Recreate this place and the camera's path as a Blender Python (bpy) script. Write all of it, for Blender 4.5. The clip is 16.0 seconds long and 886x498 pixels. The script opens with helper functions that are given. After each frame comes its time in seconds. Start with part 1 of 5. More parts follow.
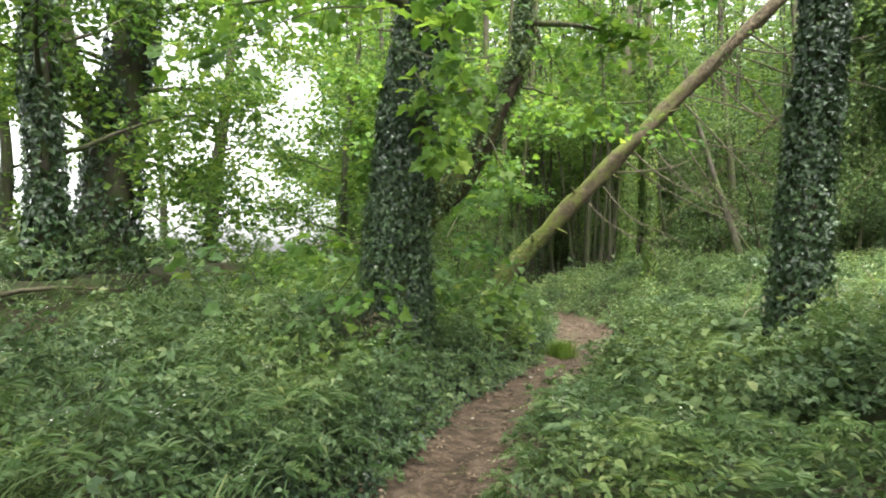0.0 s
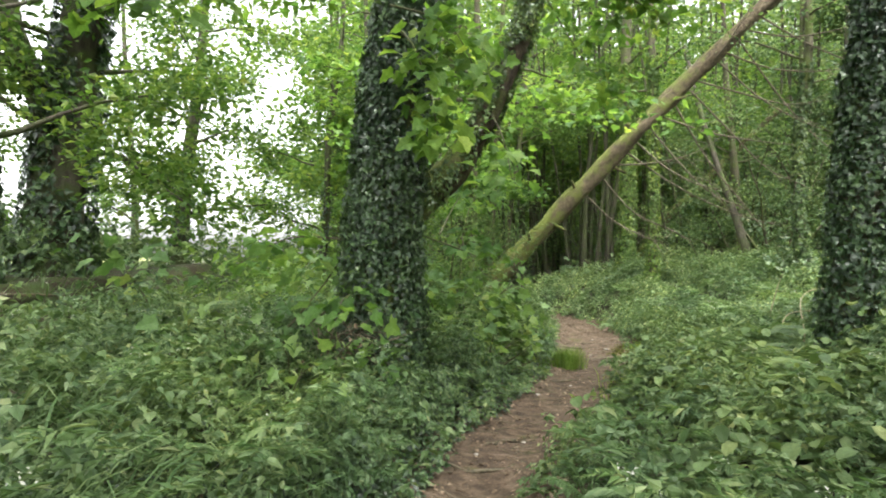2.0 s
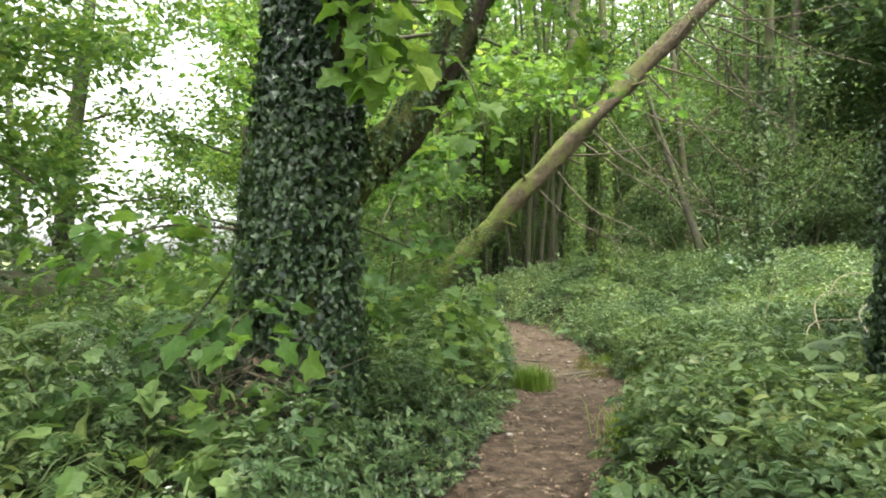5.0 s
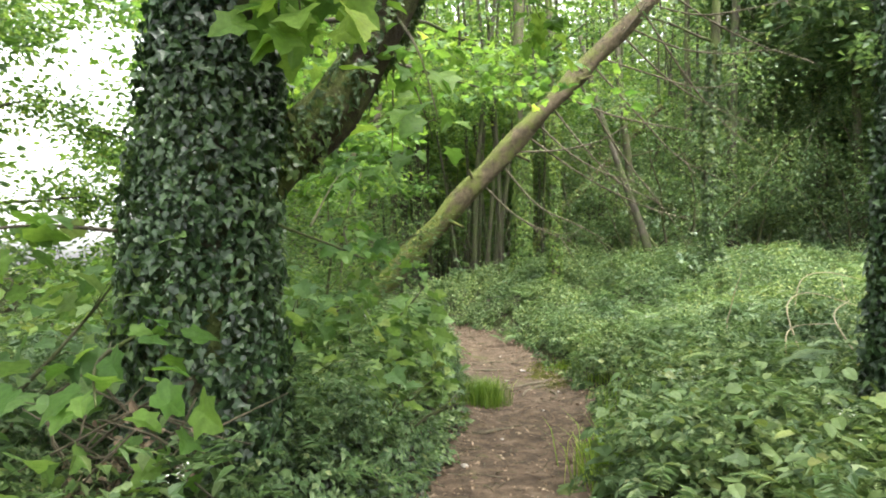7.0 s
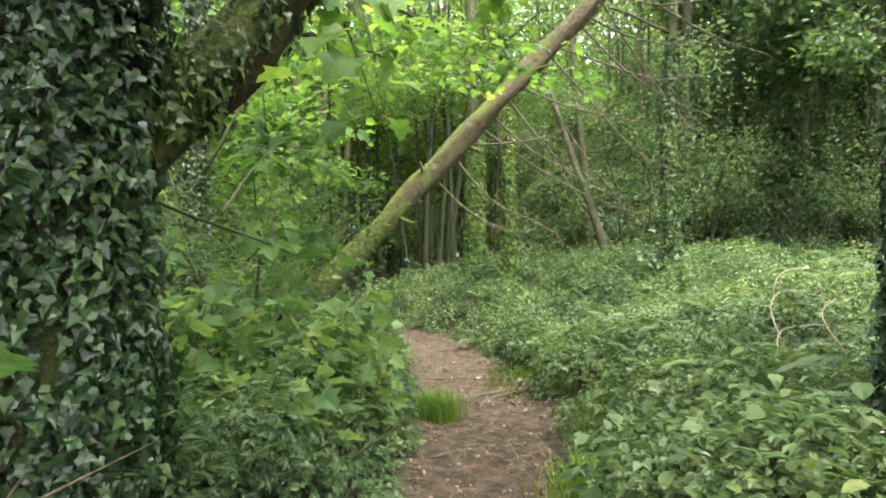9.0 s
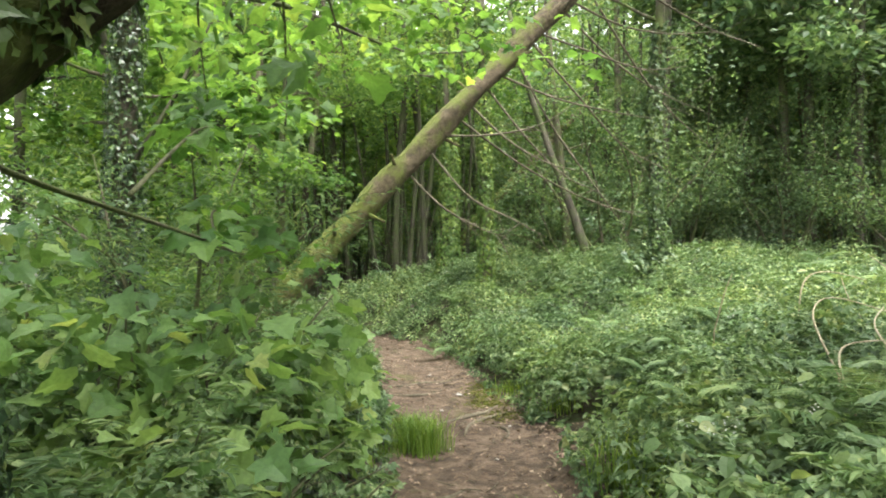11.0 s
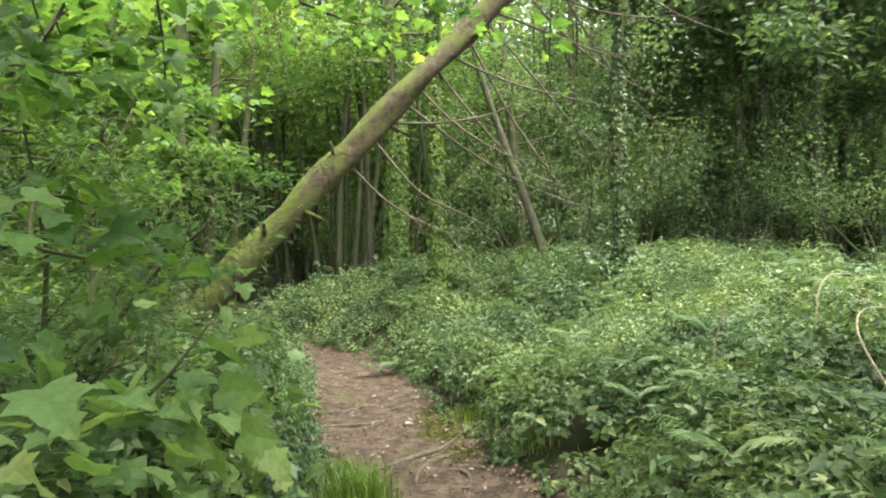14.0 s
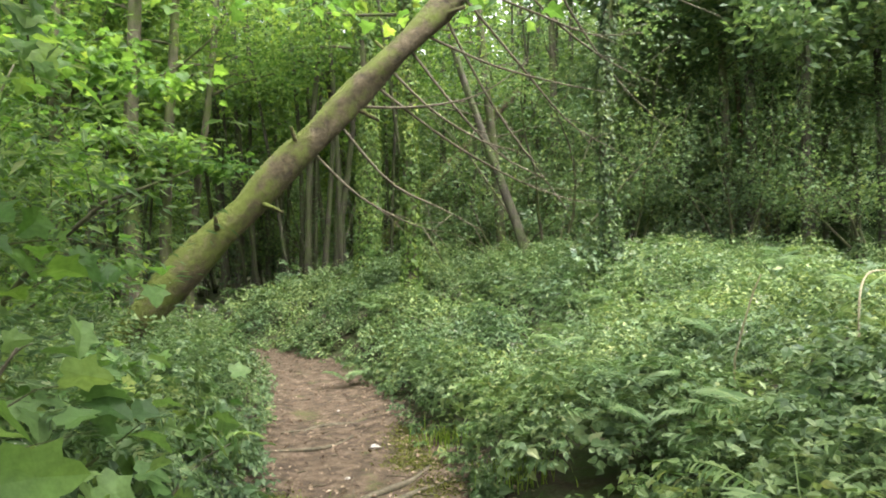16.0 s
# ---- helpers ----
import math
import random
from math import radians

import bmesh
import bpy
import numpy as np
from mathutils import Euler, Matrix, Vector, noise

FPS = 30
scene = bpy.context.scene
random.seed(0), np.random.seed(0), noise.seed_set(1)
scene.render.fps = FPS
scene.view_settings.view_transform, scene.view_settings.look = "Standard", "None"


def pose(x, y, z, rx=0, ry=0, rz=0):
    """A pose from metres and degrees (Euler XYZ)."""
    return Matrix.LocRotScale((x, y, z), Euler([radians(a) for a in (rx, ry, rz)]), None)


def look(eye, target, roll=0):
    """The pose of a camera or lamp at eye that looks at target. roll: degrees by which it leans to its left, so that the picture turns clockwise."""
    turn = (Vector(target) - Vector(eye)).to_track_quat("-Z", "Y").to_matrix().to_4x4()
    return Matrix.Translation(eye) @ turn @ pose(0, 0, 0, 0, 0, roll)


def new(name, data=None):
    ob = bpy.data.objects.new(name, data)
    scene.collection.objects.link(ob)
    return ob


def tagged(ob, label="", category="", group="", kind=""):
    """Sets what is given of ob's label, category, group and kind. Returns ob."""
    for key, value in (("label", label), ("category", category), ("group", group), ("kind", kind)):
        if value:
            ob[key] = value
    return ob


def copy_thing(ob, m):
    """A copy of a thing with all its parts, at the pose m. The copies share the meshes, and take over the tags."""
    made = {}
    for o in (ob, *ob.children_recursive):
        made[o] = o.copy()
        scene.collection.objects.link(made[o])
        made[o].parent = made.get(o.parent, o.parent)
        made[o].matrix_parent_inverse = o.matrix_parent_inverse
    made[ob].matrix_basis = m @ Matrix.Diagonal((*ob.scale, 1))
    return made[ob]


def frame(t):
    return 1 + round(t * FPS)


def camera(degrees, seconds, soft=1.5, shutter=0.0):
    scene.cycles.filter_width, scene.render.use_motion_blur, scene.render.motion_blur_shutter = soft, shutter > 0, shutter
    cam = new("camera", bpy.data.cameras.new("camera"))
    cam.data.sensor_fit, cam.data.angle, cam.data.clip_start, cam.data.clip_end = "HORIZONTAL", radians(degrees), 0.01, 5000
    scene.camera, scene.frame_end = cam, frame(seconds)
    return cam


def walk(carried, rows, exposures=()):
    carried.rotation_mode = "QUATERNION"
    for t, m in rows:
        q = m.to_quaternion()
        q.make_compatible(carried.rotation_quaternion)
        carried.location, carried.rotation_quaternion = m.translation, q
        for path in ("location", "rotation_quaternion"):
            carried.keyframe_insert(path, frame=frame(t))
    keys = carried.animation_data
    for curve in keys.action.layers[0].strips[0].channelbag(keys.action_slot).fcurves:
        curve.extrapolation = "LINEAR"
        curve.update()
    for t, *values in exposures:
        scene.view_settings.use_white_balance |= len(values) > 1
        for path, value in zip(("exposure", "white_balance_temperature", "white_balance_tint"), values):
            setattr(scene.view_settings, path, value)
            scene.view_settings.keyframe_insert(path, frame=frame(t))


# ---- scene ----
cam = camera(70.2, 16.0, 1.9)
PATH = [
    (0, (-0.513, -1.464, 1.436), (-0.425, 0.534, 1.465), 0.4),
    (0.5, (-0.6, -1.086, 1.469), (-0.507, 0.911, 1.493), 0.5),
    (1, (-0.586, -0.863, 1.461), (-0.478, 1.134, 1.49), 0.3),
    (1.5, (-0.527, -0.532, 1.444), (-0.405, 1.464, 1.471), 0.1),
    (2, (-0.521, -0.3, 1.425), (-0.395, 1.696, 1.454), 0.1),
    (2.5, (-0.579, 0.023, 1.434), (-0.438, 2.018, 1.46), 0.3),
    (3, (-0.595, 0.246, 1.428), (-0.418, 2.238, 1.456), 0.2),
    (3.5, (-0.537, 0.531, 1.393), (-0.313, 2.518, 1.425), -0.1),
    (4, (-0.492, 0.825, 1.405), (-0.228, 2.807, 1.436), -0.1),
    (4.5, (-0.513, 1.16, 1.403), (-0.211, 3.137, 1.435), -0.1),
    (7, (-0.355, 2.219, 1.432), (0.159, 4.151, 1.467), -0.9),
    (7.5, (-0.331, 2.361, 1.419), (0.235, 4.279, 1.456), -1.0),
    (8, (-0.234, 2.561, 1.402), (0.379, 4.465, 1.439), -1.1),
    (8.5, (-0.139, 2.785, 1.387), (0.505, 4.678, 1.423), -1.3),
    (9, (-0.101, 3.001, 1.388), (0.56, 4.888, 1.424), -1.2),
    (11.5, (0.16, 4.207, 1.39), (0.948, 6.045, 1.428), -1.2),
    (12, (0.198, 4.387, 1.376), (1.014, 6.213, 1.414), -1.3),
    (12.5, (0.291, 4.539, 1.389), (1.142, 6.349, 1.428), -1.4),
    (13, (0.475, 4.755, 1.397), (1.353, 6.551, 1.432), -1.6),
    (13.5, (0.55, 4.887, 1.404), (1.446, 6.675, 1.441), -1.6),
    (14, (0.608, 5.094, 1.406), (1.516, 6.876, 1.444), -1.5),
    (14.5, (0.682, 5.333, 1.446), (1.601, 7.109, 1.478), -1.5),
    (15, (0.753, 5.46, 1.432), (1.702, 7.221, 1.468), -1.6),
    (15.5, (0.895, 5.671, 1.383), (1.863, 7.42, 1.417), -1.7),
    (16, (1.058, 5.861, 1.382), (2.028, 7.609, 1.415), -1.7),
]
walk(cam, [(t, look(eye, target, roll)) for t, eye, target, roll in PATH], exposures=((0, 2.63), (4.5, 2.66), (8, 2.92), (11.5, 2.86), (16, 2.8)))

# ---- world and light: bright overcast ----
world = bpy.data.worlds.new("overcast_sky")
scene.world = world
world.use_nodes = True
wt = world.node_tree
sky = wt.nodes.new("ShaderNodeTexSky")
sky.sky_type, sky.sun_disc = "NISHITA", False
sky.sun_elevation, sky.sun_rotation = radians(65), radians(152)
sky.air_density, sky.dust_density, sky.ozone_density = 1.0, 4.0, 1.0
pale = wt.nodes.new("ShaderNodeHueSaturation")
pale.inputs["Saturation"].default_value = 0.12
wt.links.new(sky.outputs[0], pale.inputs["Color"])
wt.links.new(pale.outputs[0], wt.nodes["Background"].inputs[0])
wt.nodes["Background"].inputs[1].default_value = 0.15
sun = new("sun", bpy.data.lights.new("sun", "SUN"))
sun.data.energy, sun.data.angle, sun.data.color = 1.0, radians(40), (1.0, 0.97, 0.9)
sun.matrix_world = look((8, -15, 38), (0, 0, 0))


# ---- materials ----
def mat_base(name):
    m = bpy.data.materials.new(name)
    m.use_nodes = True
    m.node_tree.nodes.clear()
    return m, m.node_tree.nodes, m.node_tree.links


def ramp(nodes, stops):
    r = nodes.new("ShaderNodeValToRGB")
    el = r.color_ramp.elements
    while len(el) < len(stops):
        el.new(0.5)
    for e, (p, c) in zip(el, stops):
        e.position, e.color = p, (*c, 1)
    return r


def noise_tex(nodes, links, scale, detail=4.0, rough=0.6, stretch=None):
    co = nodes.new("ShaderNodeTexCoord")
    n = nodes.new("ShaderNodeTexNoise")
    n.inputs["Scale"].default_value, n.inputs["Detail"].default_value, n.inputs["Roughness"].default_value = scale, detail, rough
    if stretch:
        mp = nodes.new("ShaderNodeMapping")
        mp.inputs["Scale"].default_value = stretch
        links.new(co.outputs["Object"], mp.inputs[0])
        links.new(mp.outputs[0], n.inputs["Vector"])
    else:
        links.new(co.outputs["Object"], n.inputs["Vector"])
    return n


def mix_col(nodes, links, fac, a, b, mode="MIX"):
    x = nodes.new("ShaderNodeMix")
    x.data_type, x.blend_type = "RGBA", mode
    for sock, v in ((x.inputs[0], fac), (x.inputs[6], a), (x.inputs[7], b)):
        if hasattr(v, "is_linked"):
            links.new(v, sock)
        elif isinstance(v, (int, float)):
            sock.default_value = v
        else:
            sock.default_value = (*v, 1)
    return x.outputs[2]


def leaf_mat(name, dark, mid, light, through_light=0.35, rough=0.5, spec=0.35):
    """Leaf: each leaf its own shade, drifts of tone from plant to plant, light shining through the blade."""
    m, nd, lk = mat_base(name)
    geo = nd.new("ShaderNodeNewGeometry")
    r = ramp(nd, [(0.0, dark), (0.5, mid), (0.96, light), (1.0, (light[0] * 1.25, light[1] * 1.05, light[2]))])
    lk.new(geo.outputs["Random Per Island"], r.inputs[0])
    big = noise_tex(nd, lk, 0.7, 3.0)
    tone = ramp(nd, [(0.3, (0.5, 0.6, 0.62)), (0.5, (0.95, 0.97, 0.95)), (0.72, (1.35, 1.25, 1.0))])
    lk.new(big.outputs[0], tone.inputs[0])
    col = mix_col(nd, lk, 1.0, r.outputs[0], tone.outputs[0], "MULTIPLY")
    vein = noise_tex(nd, lk, 45.0, 2.0)
    veins = ramp(nd, [(0.35, (0.78, 0.8, 0.78)), (0.65, (1.1, 1.1, 1.1))])
    lk.new(vein.outputs[0], veins.inputs[0])
    col = mix_col(nd, lk, 0.8, col, veins.outputs[0], "MULTIPLY")
    p = nd.new("ShaderNodeBsdfPrincipled")
    p.inputs["Roughness"].default_value, p.inputs["Specular IOR Level"].default_value = rough, spec
    lk.new(col, p.inputs["Base Color"])
    bump = nd.new("ShaderNodeBump")
    bump.inputs["Strength"].default_value, bump.inputs["Distance"].default_value = 0.4, 0.01
    lk.new(vein.outputs[0], bump.inputs["Height"])
    lk.new(bump.outputs[0], p.inputs["Normal"])
    tr = nd.new("ShaderNodeBsdfTranslucent")
    lk.new(mix_col(nd, lk, 1.0, col, (1.6, 1.5, 0.95), "MULTIPLY"), tr.inputs[0])
    mx = nd.new("ShaderNodeMixShader")
    mx.inputs[0].default_value = through_light
    lk.new(p.outputs[0], mx.inputs[1])
    lk.new(tr.outputs[0], mx.inputs[2])
    out = nd.new("ShaderNodeOutputMaterial")
    lk.new(mx.outputs[0], out.inputs[0])
    return m


def rough_mat(name, stops, scale, stretch=None, bump=0.02, rough=0.85, moss=None, moss_at=(0.45, 0.6), fine=60.0, up=0.0, damp=0.0):
    """Bark, earth and litter: a coarse and a fine noise, relief, and moss where it has taken hold."""
    m, nd, lk = mat_base(name)
    n = noise_tex(nd, lk, scale, 8.0, 0.65, stretch)
    r = ramp(nd, stops)
    lk.new(n.outputs[0], r.inputs[0])
    f = noise_tex(nd, lk, fine, 4.0)
    fr = ramp(nd, [(0.3, (0.6, 0.6, 0.6)), (0.7, (1.25, 1.22, 1.18))])
    lk.new(f.outputs[0], fr.inputs[0])
    col = mix_col(nd, lk, 1.0, r.outputs[0], fr.outputs[0], "MULTIPLY")
    if moss:
        g = noise_tex(nd, lk, 2.2, 6.0, 0.7)
        src = g.outputs[0]
        if up:
            geo = nd.new("ShaderNodeNewGeometry")
            sep = nd.new("ShaderNodeSeparateXYZ")
            lk.new(geo.outputs["Normal"], sep.inputs[0])
            ma = nd.new("ShaderNodeMath")
            ma.operation = "MULTIPLY_ADD"
            lk.new(sep.outputs[2], ma.inputs[0])
            ma.inputs[1].default_value = up
            lk.new(src, ma.inputs[2])
            src = ma.outputs[0]
        if damp:
            place = nd.new("ShaderNodeNewGeometry")
            tall = nd.new("ShaderNodeSeparateXYZ")
            lk.new(place.outputs["Position"], tall.inputs[0])
            mb = nd.new("ShaderNodeMath")
            mb.operation = "MULTIPLY_ADD"
            lk.new(tall.outputs[2], mb.inputs[0])
            mb.inputs[1].default_value = -damp
            lk.new(src, mb.inputs[2])
            src = mb.outputs[0]
        gr = ramp(nd, [(moss_at[0], (0, 0, 0)), (moss_at[1], (1, 1, 1))])
        lk.new(src, gr.inputs[0])
        mc = mix_col(nd, lk, f.outputs[0], [0.55 * c for c in moss], [1.4 * c for c in moss])
        col = mix_col(nd, lk, gr.outputs[0], col, mc)
    p = nd.new("ShaderNodeBsdfPrincipled")
    p.inputs["Roughness"].default_value, p.inputs["Specular IOR Level"].default_value = rough, 0.25
    lk.new(col, p.inputs["Base Color"])
    ad = nd.new("ShaderNodeMath")
    ad.operation = "MULTIPLY_ADD"
    lk.new(f.outputs[0], ad.inputs[0])
    ad.inputs[1].default_value = 0.35
    lk.new(n.outputs[0], ad.inputs[2])
    b = nd.new("ShaderNodeBump")
    b.inputs["Strength"].default_value, b.inputs["Distance"].default_value = 0.9, bump
    lk.new(ad.outputs[0], b.inputs["Height"])
    lk.new(b.outputs[0], p.inputs["Normal"])
    out = nd.new("ShaderNodeOutputMaterial")
    lk.new(p.outputs[0], out.inputs[0])
    return m


BARK = rough_mat("grey_brown_bark", [(0.3, (0.03, 0.027, 0.019)), (0.55, (0.1, 0.09, 0.062)), (0.75, (0.17, 0.155, 0.115))], 9.0, (1, 1, 0.22), 0.03, moss=(0.07, 0.09, 0.024), moss_at=(0.42, 0.6))
DARK_BARK = rough_mat("dark_furrowed_bark", [(0.3, (0.024, 0.021, 0.016)), (0.6, (0.082, 0.073, 0.055)), (0.8, (0.15, 0.136, 0.105))], 8.0, (1, 1, 0.2), 0.04, moss=(0.055, 0.072, 0.022), moss_at=(0.42, 0.6))
MOSSY = rough_mat("mossy_bark", [(0.3, (0.036, 0.028, 0.017)), (0.55, (0.1, 0.079, 0.047)), (0.8, (0.18, 0.15, 0.1))], 9.0, None, 0.09, moss=(0.095, 0.115, 0.022), moss_at=(0.33, 0.49), up=0.14, damp=0.03)
BOUGH = rough_mat("furrowed_brown_bark", [(0.3, (0.014, 0.01, 0.007)), (0.55, (0.055, 0.042, 0.026)), (0.8, (0.11, 0.09, 0.06))], 13.0, (1, 1, 0.5), 0.05, moss=(0.085, 0.105, 0.025), moss_at=(0.42, 0.58), up=0.1)
TWIG = rough_mat("dry_twig_bark", [(0.3, (0.05, 0.044, 0.03)), (0.7, (0.15, 0.13, 0.09))], 20.0, None, 0.005)
CANE = rough_mat("straw_coloured_cane", [(0.3, (0.19, 0.165, 0.105)), (0.7, (0.36, 0.325, 0.225))], 20.0, None, 0.004)
EARTH = rough_mat("trodden_earth", [(0.28, (0.026, 0.018, 0.012)), (0.5, (0.082, 0.058, 0.039)), (0.72, (0.175, 0.132, 0.094))], 7.0, None, 0.05, 0.9, moss=(0.07, 0.085, 0.02), moss_at=(0.6, 0.74), fine=70.0)
# Soil colour is darkened so that bare gaps between plants read as shadow.
SOIL = rough_mat("shade_darkened_soil", [(0.3, (0.02, 0.016, 0.01)), (0.55, (0.045, 0.036, 0.022)), (0.8, (0.08, 0.062, 0.038))], 2.5, None, 0.05, 0.95, moss=(0.035, 0.055, 0.014), moss_at=(0.42, 0.58), fine=30.0)
DEAD_LEAF = rough_mat("fallen_leaf", [(0.34, (0.05, 0.034, 0.023)), (0.48, (0.14, 0.1, 0.068)), (0.58, (0.25, 0.19, 0.135)), (0.7, (0.42, 0.35, 0.27))], 11.0, None, 0.004, 0.8)
MOSS = rough_mat("moss_cushion", [(0.3, (0.05, 0.06, 0.012)), (0.6, (0.12, 0.13, 0.022)), (0.8, (0.19, 0.18, 0.04))], 16.0, None, 0.02, 0.95, fine=120.0)
STONE = rough_mat("pale_stone", [(0.3, (0.2, 0.185, 0.165)), (0.7, (0.4, 0.38, 0.35))], 14.0, None, 0.01)
IVY = leaf_mat("ivy_leaf", (0.012, 0.028, 0.011), (0.029, 0.064, 0.023), (0.075, 0.132, 0.048), 0.15, 0.31, 0.55)
SYCAMORE = leaf_mat("sycamore_leaf", (0.062, 0.135, 0.030), (0.104, 0.200, 0.043), (0.166, 0.270, 0.061), 0.52, 0.5, 0.3)
IVY_MID = leaf_mat("climbing_ivy_leaf", (0.024, 0.05, 0.014), (0.055, 0.1, 0.028), (0.13, 0.19, 0.056), 0.18, 0.42, 0.4)
# Ivy as it looks when lit: the lighter, yellower tone is in the colour.
IVY_PALE = leaf_mat("lit_ivy_leaf", (0.05, 0.1, 0.02), (0.1, 0.17, 0.035), (0.19, 0.26, 0.06), 0.25, 0.45, 0.3)
SAPLING = leaf_mat("sapling_leaf", (0.058, 0.118, 0.034), (0.106, 0.188, 0.060), (0.171, 0.255, 0.090), 0.45, 0.5, 0.3)
CANOPY = leaf_mat("canopy_leaf", (0.047, 0.100, 0.023), (0.088, 0.165, 0.036), (0.156, 0.235, 0.058), 0.52, 0.5, 0.3)
WOOD_LEAF = leaf_mat("woodland_leaf", (0.051, 0.095, 0.039), (0.096, 0.163, 0.067), (0.168, 0.235, 0.103), 0.46, 0.45, 0.35)
LAUREL = leaf_mat("glossy_shrub_leaf", (0.056, 0.100, 0.045), (0.099, 0.165, 0.078), (0.178, 0.245, 0.130), 0.38, 0.35, 0.5)
BRAMBLE = leaf_mat("bramble_leaf", (0.036, 0.070, 0.026), (0.092, 0.152, 0.060), (0.181, 0.245, 0.122), 0.32, 0.5, 0.34)
NETTLE = leaf_mat("nettle_leaf", (0.054, 0.096, 0.032), (0.094, 0.150, 0.053), (0.156, 0.210, 0.086), 0.3, 0.5, 0.3)
PALE_HERB = leaf_mat("pale_herb_leaf", (0.086, 0.150, 0.060), (0.162, 0.240, 0.100), (0.270, 0.340, 0.170), 0.32, 0.5, 0.35)
FERN = leaf_mat("fern_frond", (0.051, 0.100, 0.031), (0.090, 0.155, 0.055), (0.158, 0.220, 0.096), 0.33, 0.5, 0.3)
GRASS = leaf_mat("grass_blade", (0.09, 0.16, 0.02), (0.15, 0.24, 0.035), (0.23, 0.32, 0.06), 0.35, 0.5, 0.3)
PETAL = rough_mat("white_petal", [(0.3, (0.38, 0.4, 0.34)), (0.7, (0.6, 0.61, 0.54))], 30.0, None, 0.002, 0.7)
FIELD = rough_mat("pale_field_grass", [(0.3, (0.2, 0.25, 0.08)), (0.7, (0.38, 0.4, 0.18))], 1.0, None, 0.05, 0.9)

rng = np.random.default_rng(7)


# ---- geometry helpers ----
def smooth(a, b, x):
    t = np.clip((x - a) / (b - a), 0, 1)
    return t * t * (3 - 2 * t)


def hash2(i, j, k=0):
    s = np.sin(i * 127.1 + j * 311.7 + k * 74.7) * 43758.5453
    return s - np.floor(s)


def lumps(x, y, size, k=0):
    """Smooth value noise, 0 to 1."""
    x, y = np.asarray(x, float) / size, np.asarray(y, float) / size
    i, j = np.floor(x), np.floor(y)
    u, v = x - i, y - j
    u, v = u * u * (3 - 2 * u), v * v * (3 - 2 * v)
    return (hash2(i, j, k) * (1 - u) + hash2(i + 1, j, k) * u) * (1 - v) + (hash2(i, j + 1, k) * (1 - u) + hash2(i + 1, j + 1, k) * u) * v


def mesh_np(name, verts, faces, sizes, smooth_faces=False):
    """A mesh from flat arrays: vertices, loop corners, corners per face."""
    me = bpy.data.meshes.new(name)
    verts = np.asarray(verts, np.float32).reshape(-1, 3)
    faces, sizes = np.asarray(faces, np.int32).ravel(), np.asarray(sizes, np.int32).ravel()
    me.vertices.add(len(verts))
    me.vertices.foreach_set("co", verts.ravel())
    me.loops.add(len(faces))
    me.loops.foreach_set("vertex_index", faces)
    me.polygons.add(len(sizes))
    me.polygons.foreach_set("loop_start", np.r_[0, np.cumsum(sizes)[:-1]].astype(np.int32))
    me.polygons.foreach_set("use_smooth", np.full(len(sizes), smooth_faces))
    me.update(calc_edges=True)
    return me


def put_mesh(name, me, material, parent=None, label=""):
    me.materials.append(material)
    ob = new(name, me)
    if parent is not None:
        ob.parent = parent
        ob.matrix_parent_inverse = Matrix.Translation(parent.location).inverted()
    if label:
        tagged(ob, label)
    return ob


def thing(name, at, label, category, group="", kind=""):
    ob = new(name)
    ob.location = at
    ob.empty_display_size = 0.2
    return tagged(ob, label, category, group, kind)


# Outlines of leaves: unit length along +x, (x, y, z) with a fold along the midrib.
def blade(outline, fold=0.18, droop=0.15):
    pts = [(0.0, 0.0)] + outline + [(1.0, 0.0)] + [(x, -y) for x, y in reversed(outline)]
    v = [(x, y, fold * abs(y) - droop * x * x) for x, y in pts]
    n = len(outline)
    mid = (0.42, 0.0, -droop * 0.18)
    v.append(mid)
    c = len(v) - 1
    f = [(c, i, (i + 1) % c) for i in range(c)]
    return np.array(v), np.array(f)


LEAF_SIMPLE = (np.array([(0, 0, 0), (0.45, 0.3, 0.06), (1, 0, -0.12), (0.45, -0.3, 0.06)]), np.array([(0, 2, 1), (0, 3, 2)]))
LEAF_NARROW = (np.array([(0, 0, 0), (0.45, 0.13, 0.03), (1, 0, -0.15), (0.45, -0.13, 0.03)]), np.array([(0, 2, 1), (0, 3, 2)]))
LEAF_OVAL = (np.array([(0, 0, 0), (0.3, 0.3, 0.07), (0.68, 0.25, 0.02), (1, 0, -0.15), (0.68, -0.25, 0.02), (0.3, -0.3, 0.07)]),
             np.array([(0, 2, 1), (0, 3, 2), (0, 4, 3), (0, 5, 4)]))
LEAF_BROAD = blade([(0.02, 0.3), (0.38, 0.47), (0.76, 0.3)], 0.12, 0.22)
LEAF_POINTED = (np.array([(0, 0, 0), (0.26, 0.34, 0.08), (0.64, 0.22, 0.01), (1, 0, -0.2), (0.64, -0.22, 0.01), (0.26, -0.34, 0.08)]), np.array([(0, 2, 1), (0, 3, 2), (0, 4, 3), (0, 5, 4)]))
LEAF_IVY = blade([(-0.1, 0.27), (0.2, 0.45), (0.4, 0.24)], 0.22, 0.25)
LEAF_MAPLE = blade([(-0.12, 0.18), (-0.02, 0.48), (0.15, 0.46), (0.28, 0.4), (0.58, 0.6), (0.6, 0.42), (0.64, 0.3), (0.84, 0.22)], 0.2, 0.4)
LEAF_TOOTHED = blade([(0.04, 0.24), (0.34, 0.36), (0.68, 0.17)], 0.2, 0.28)


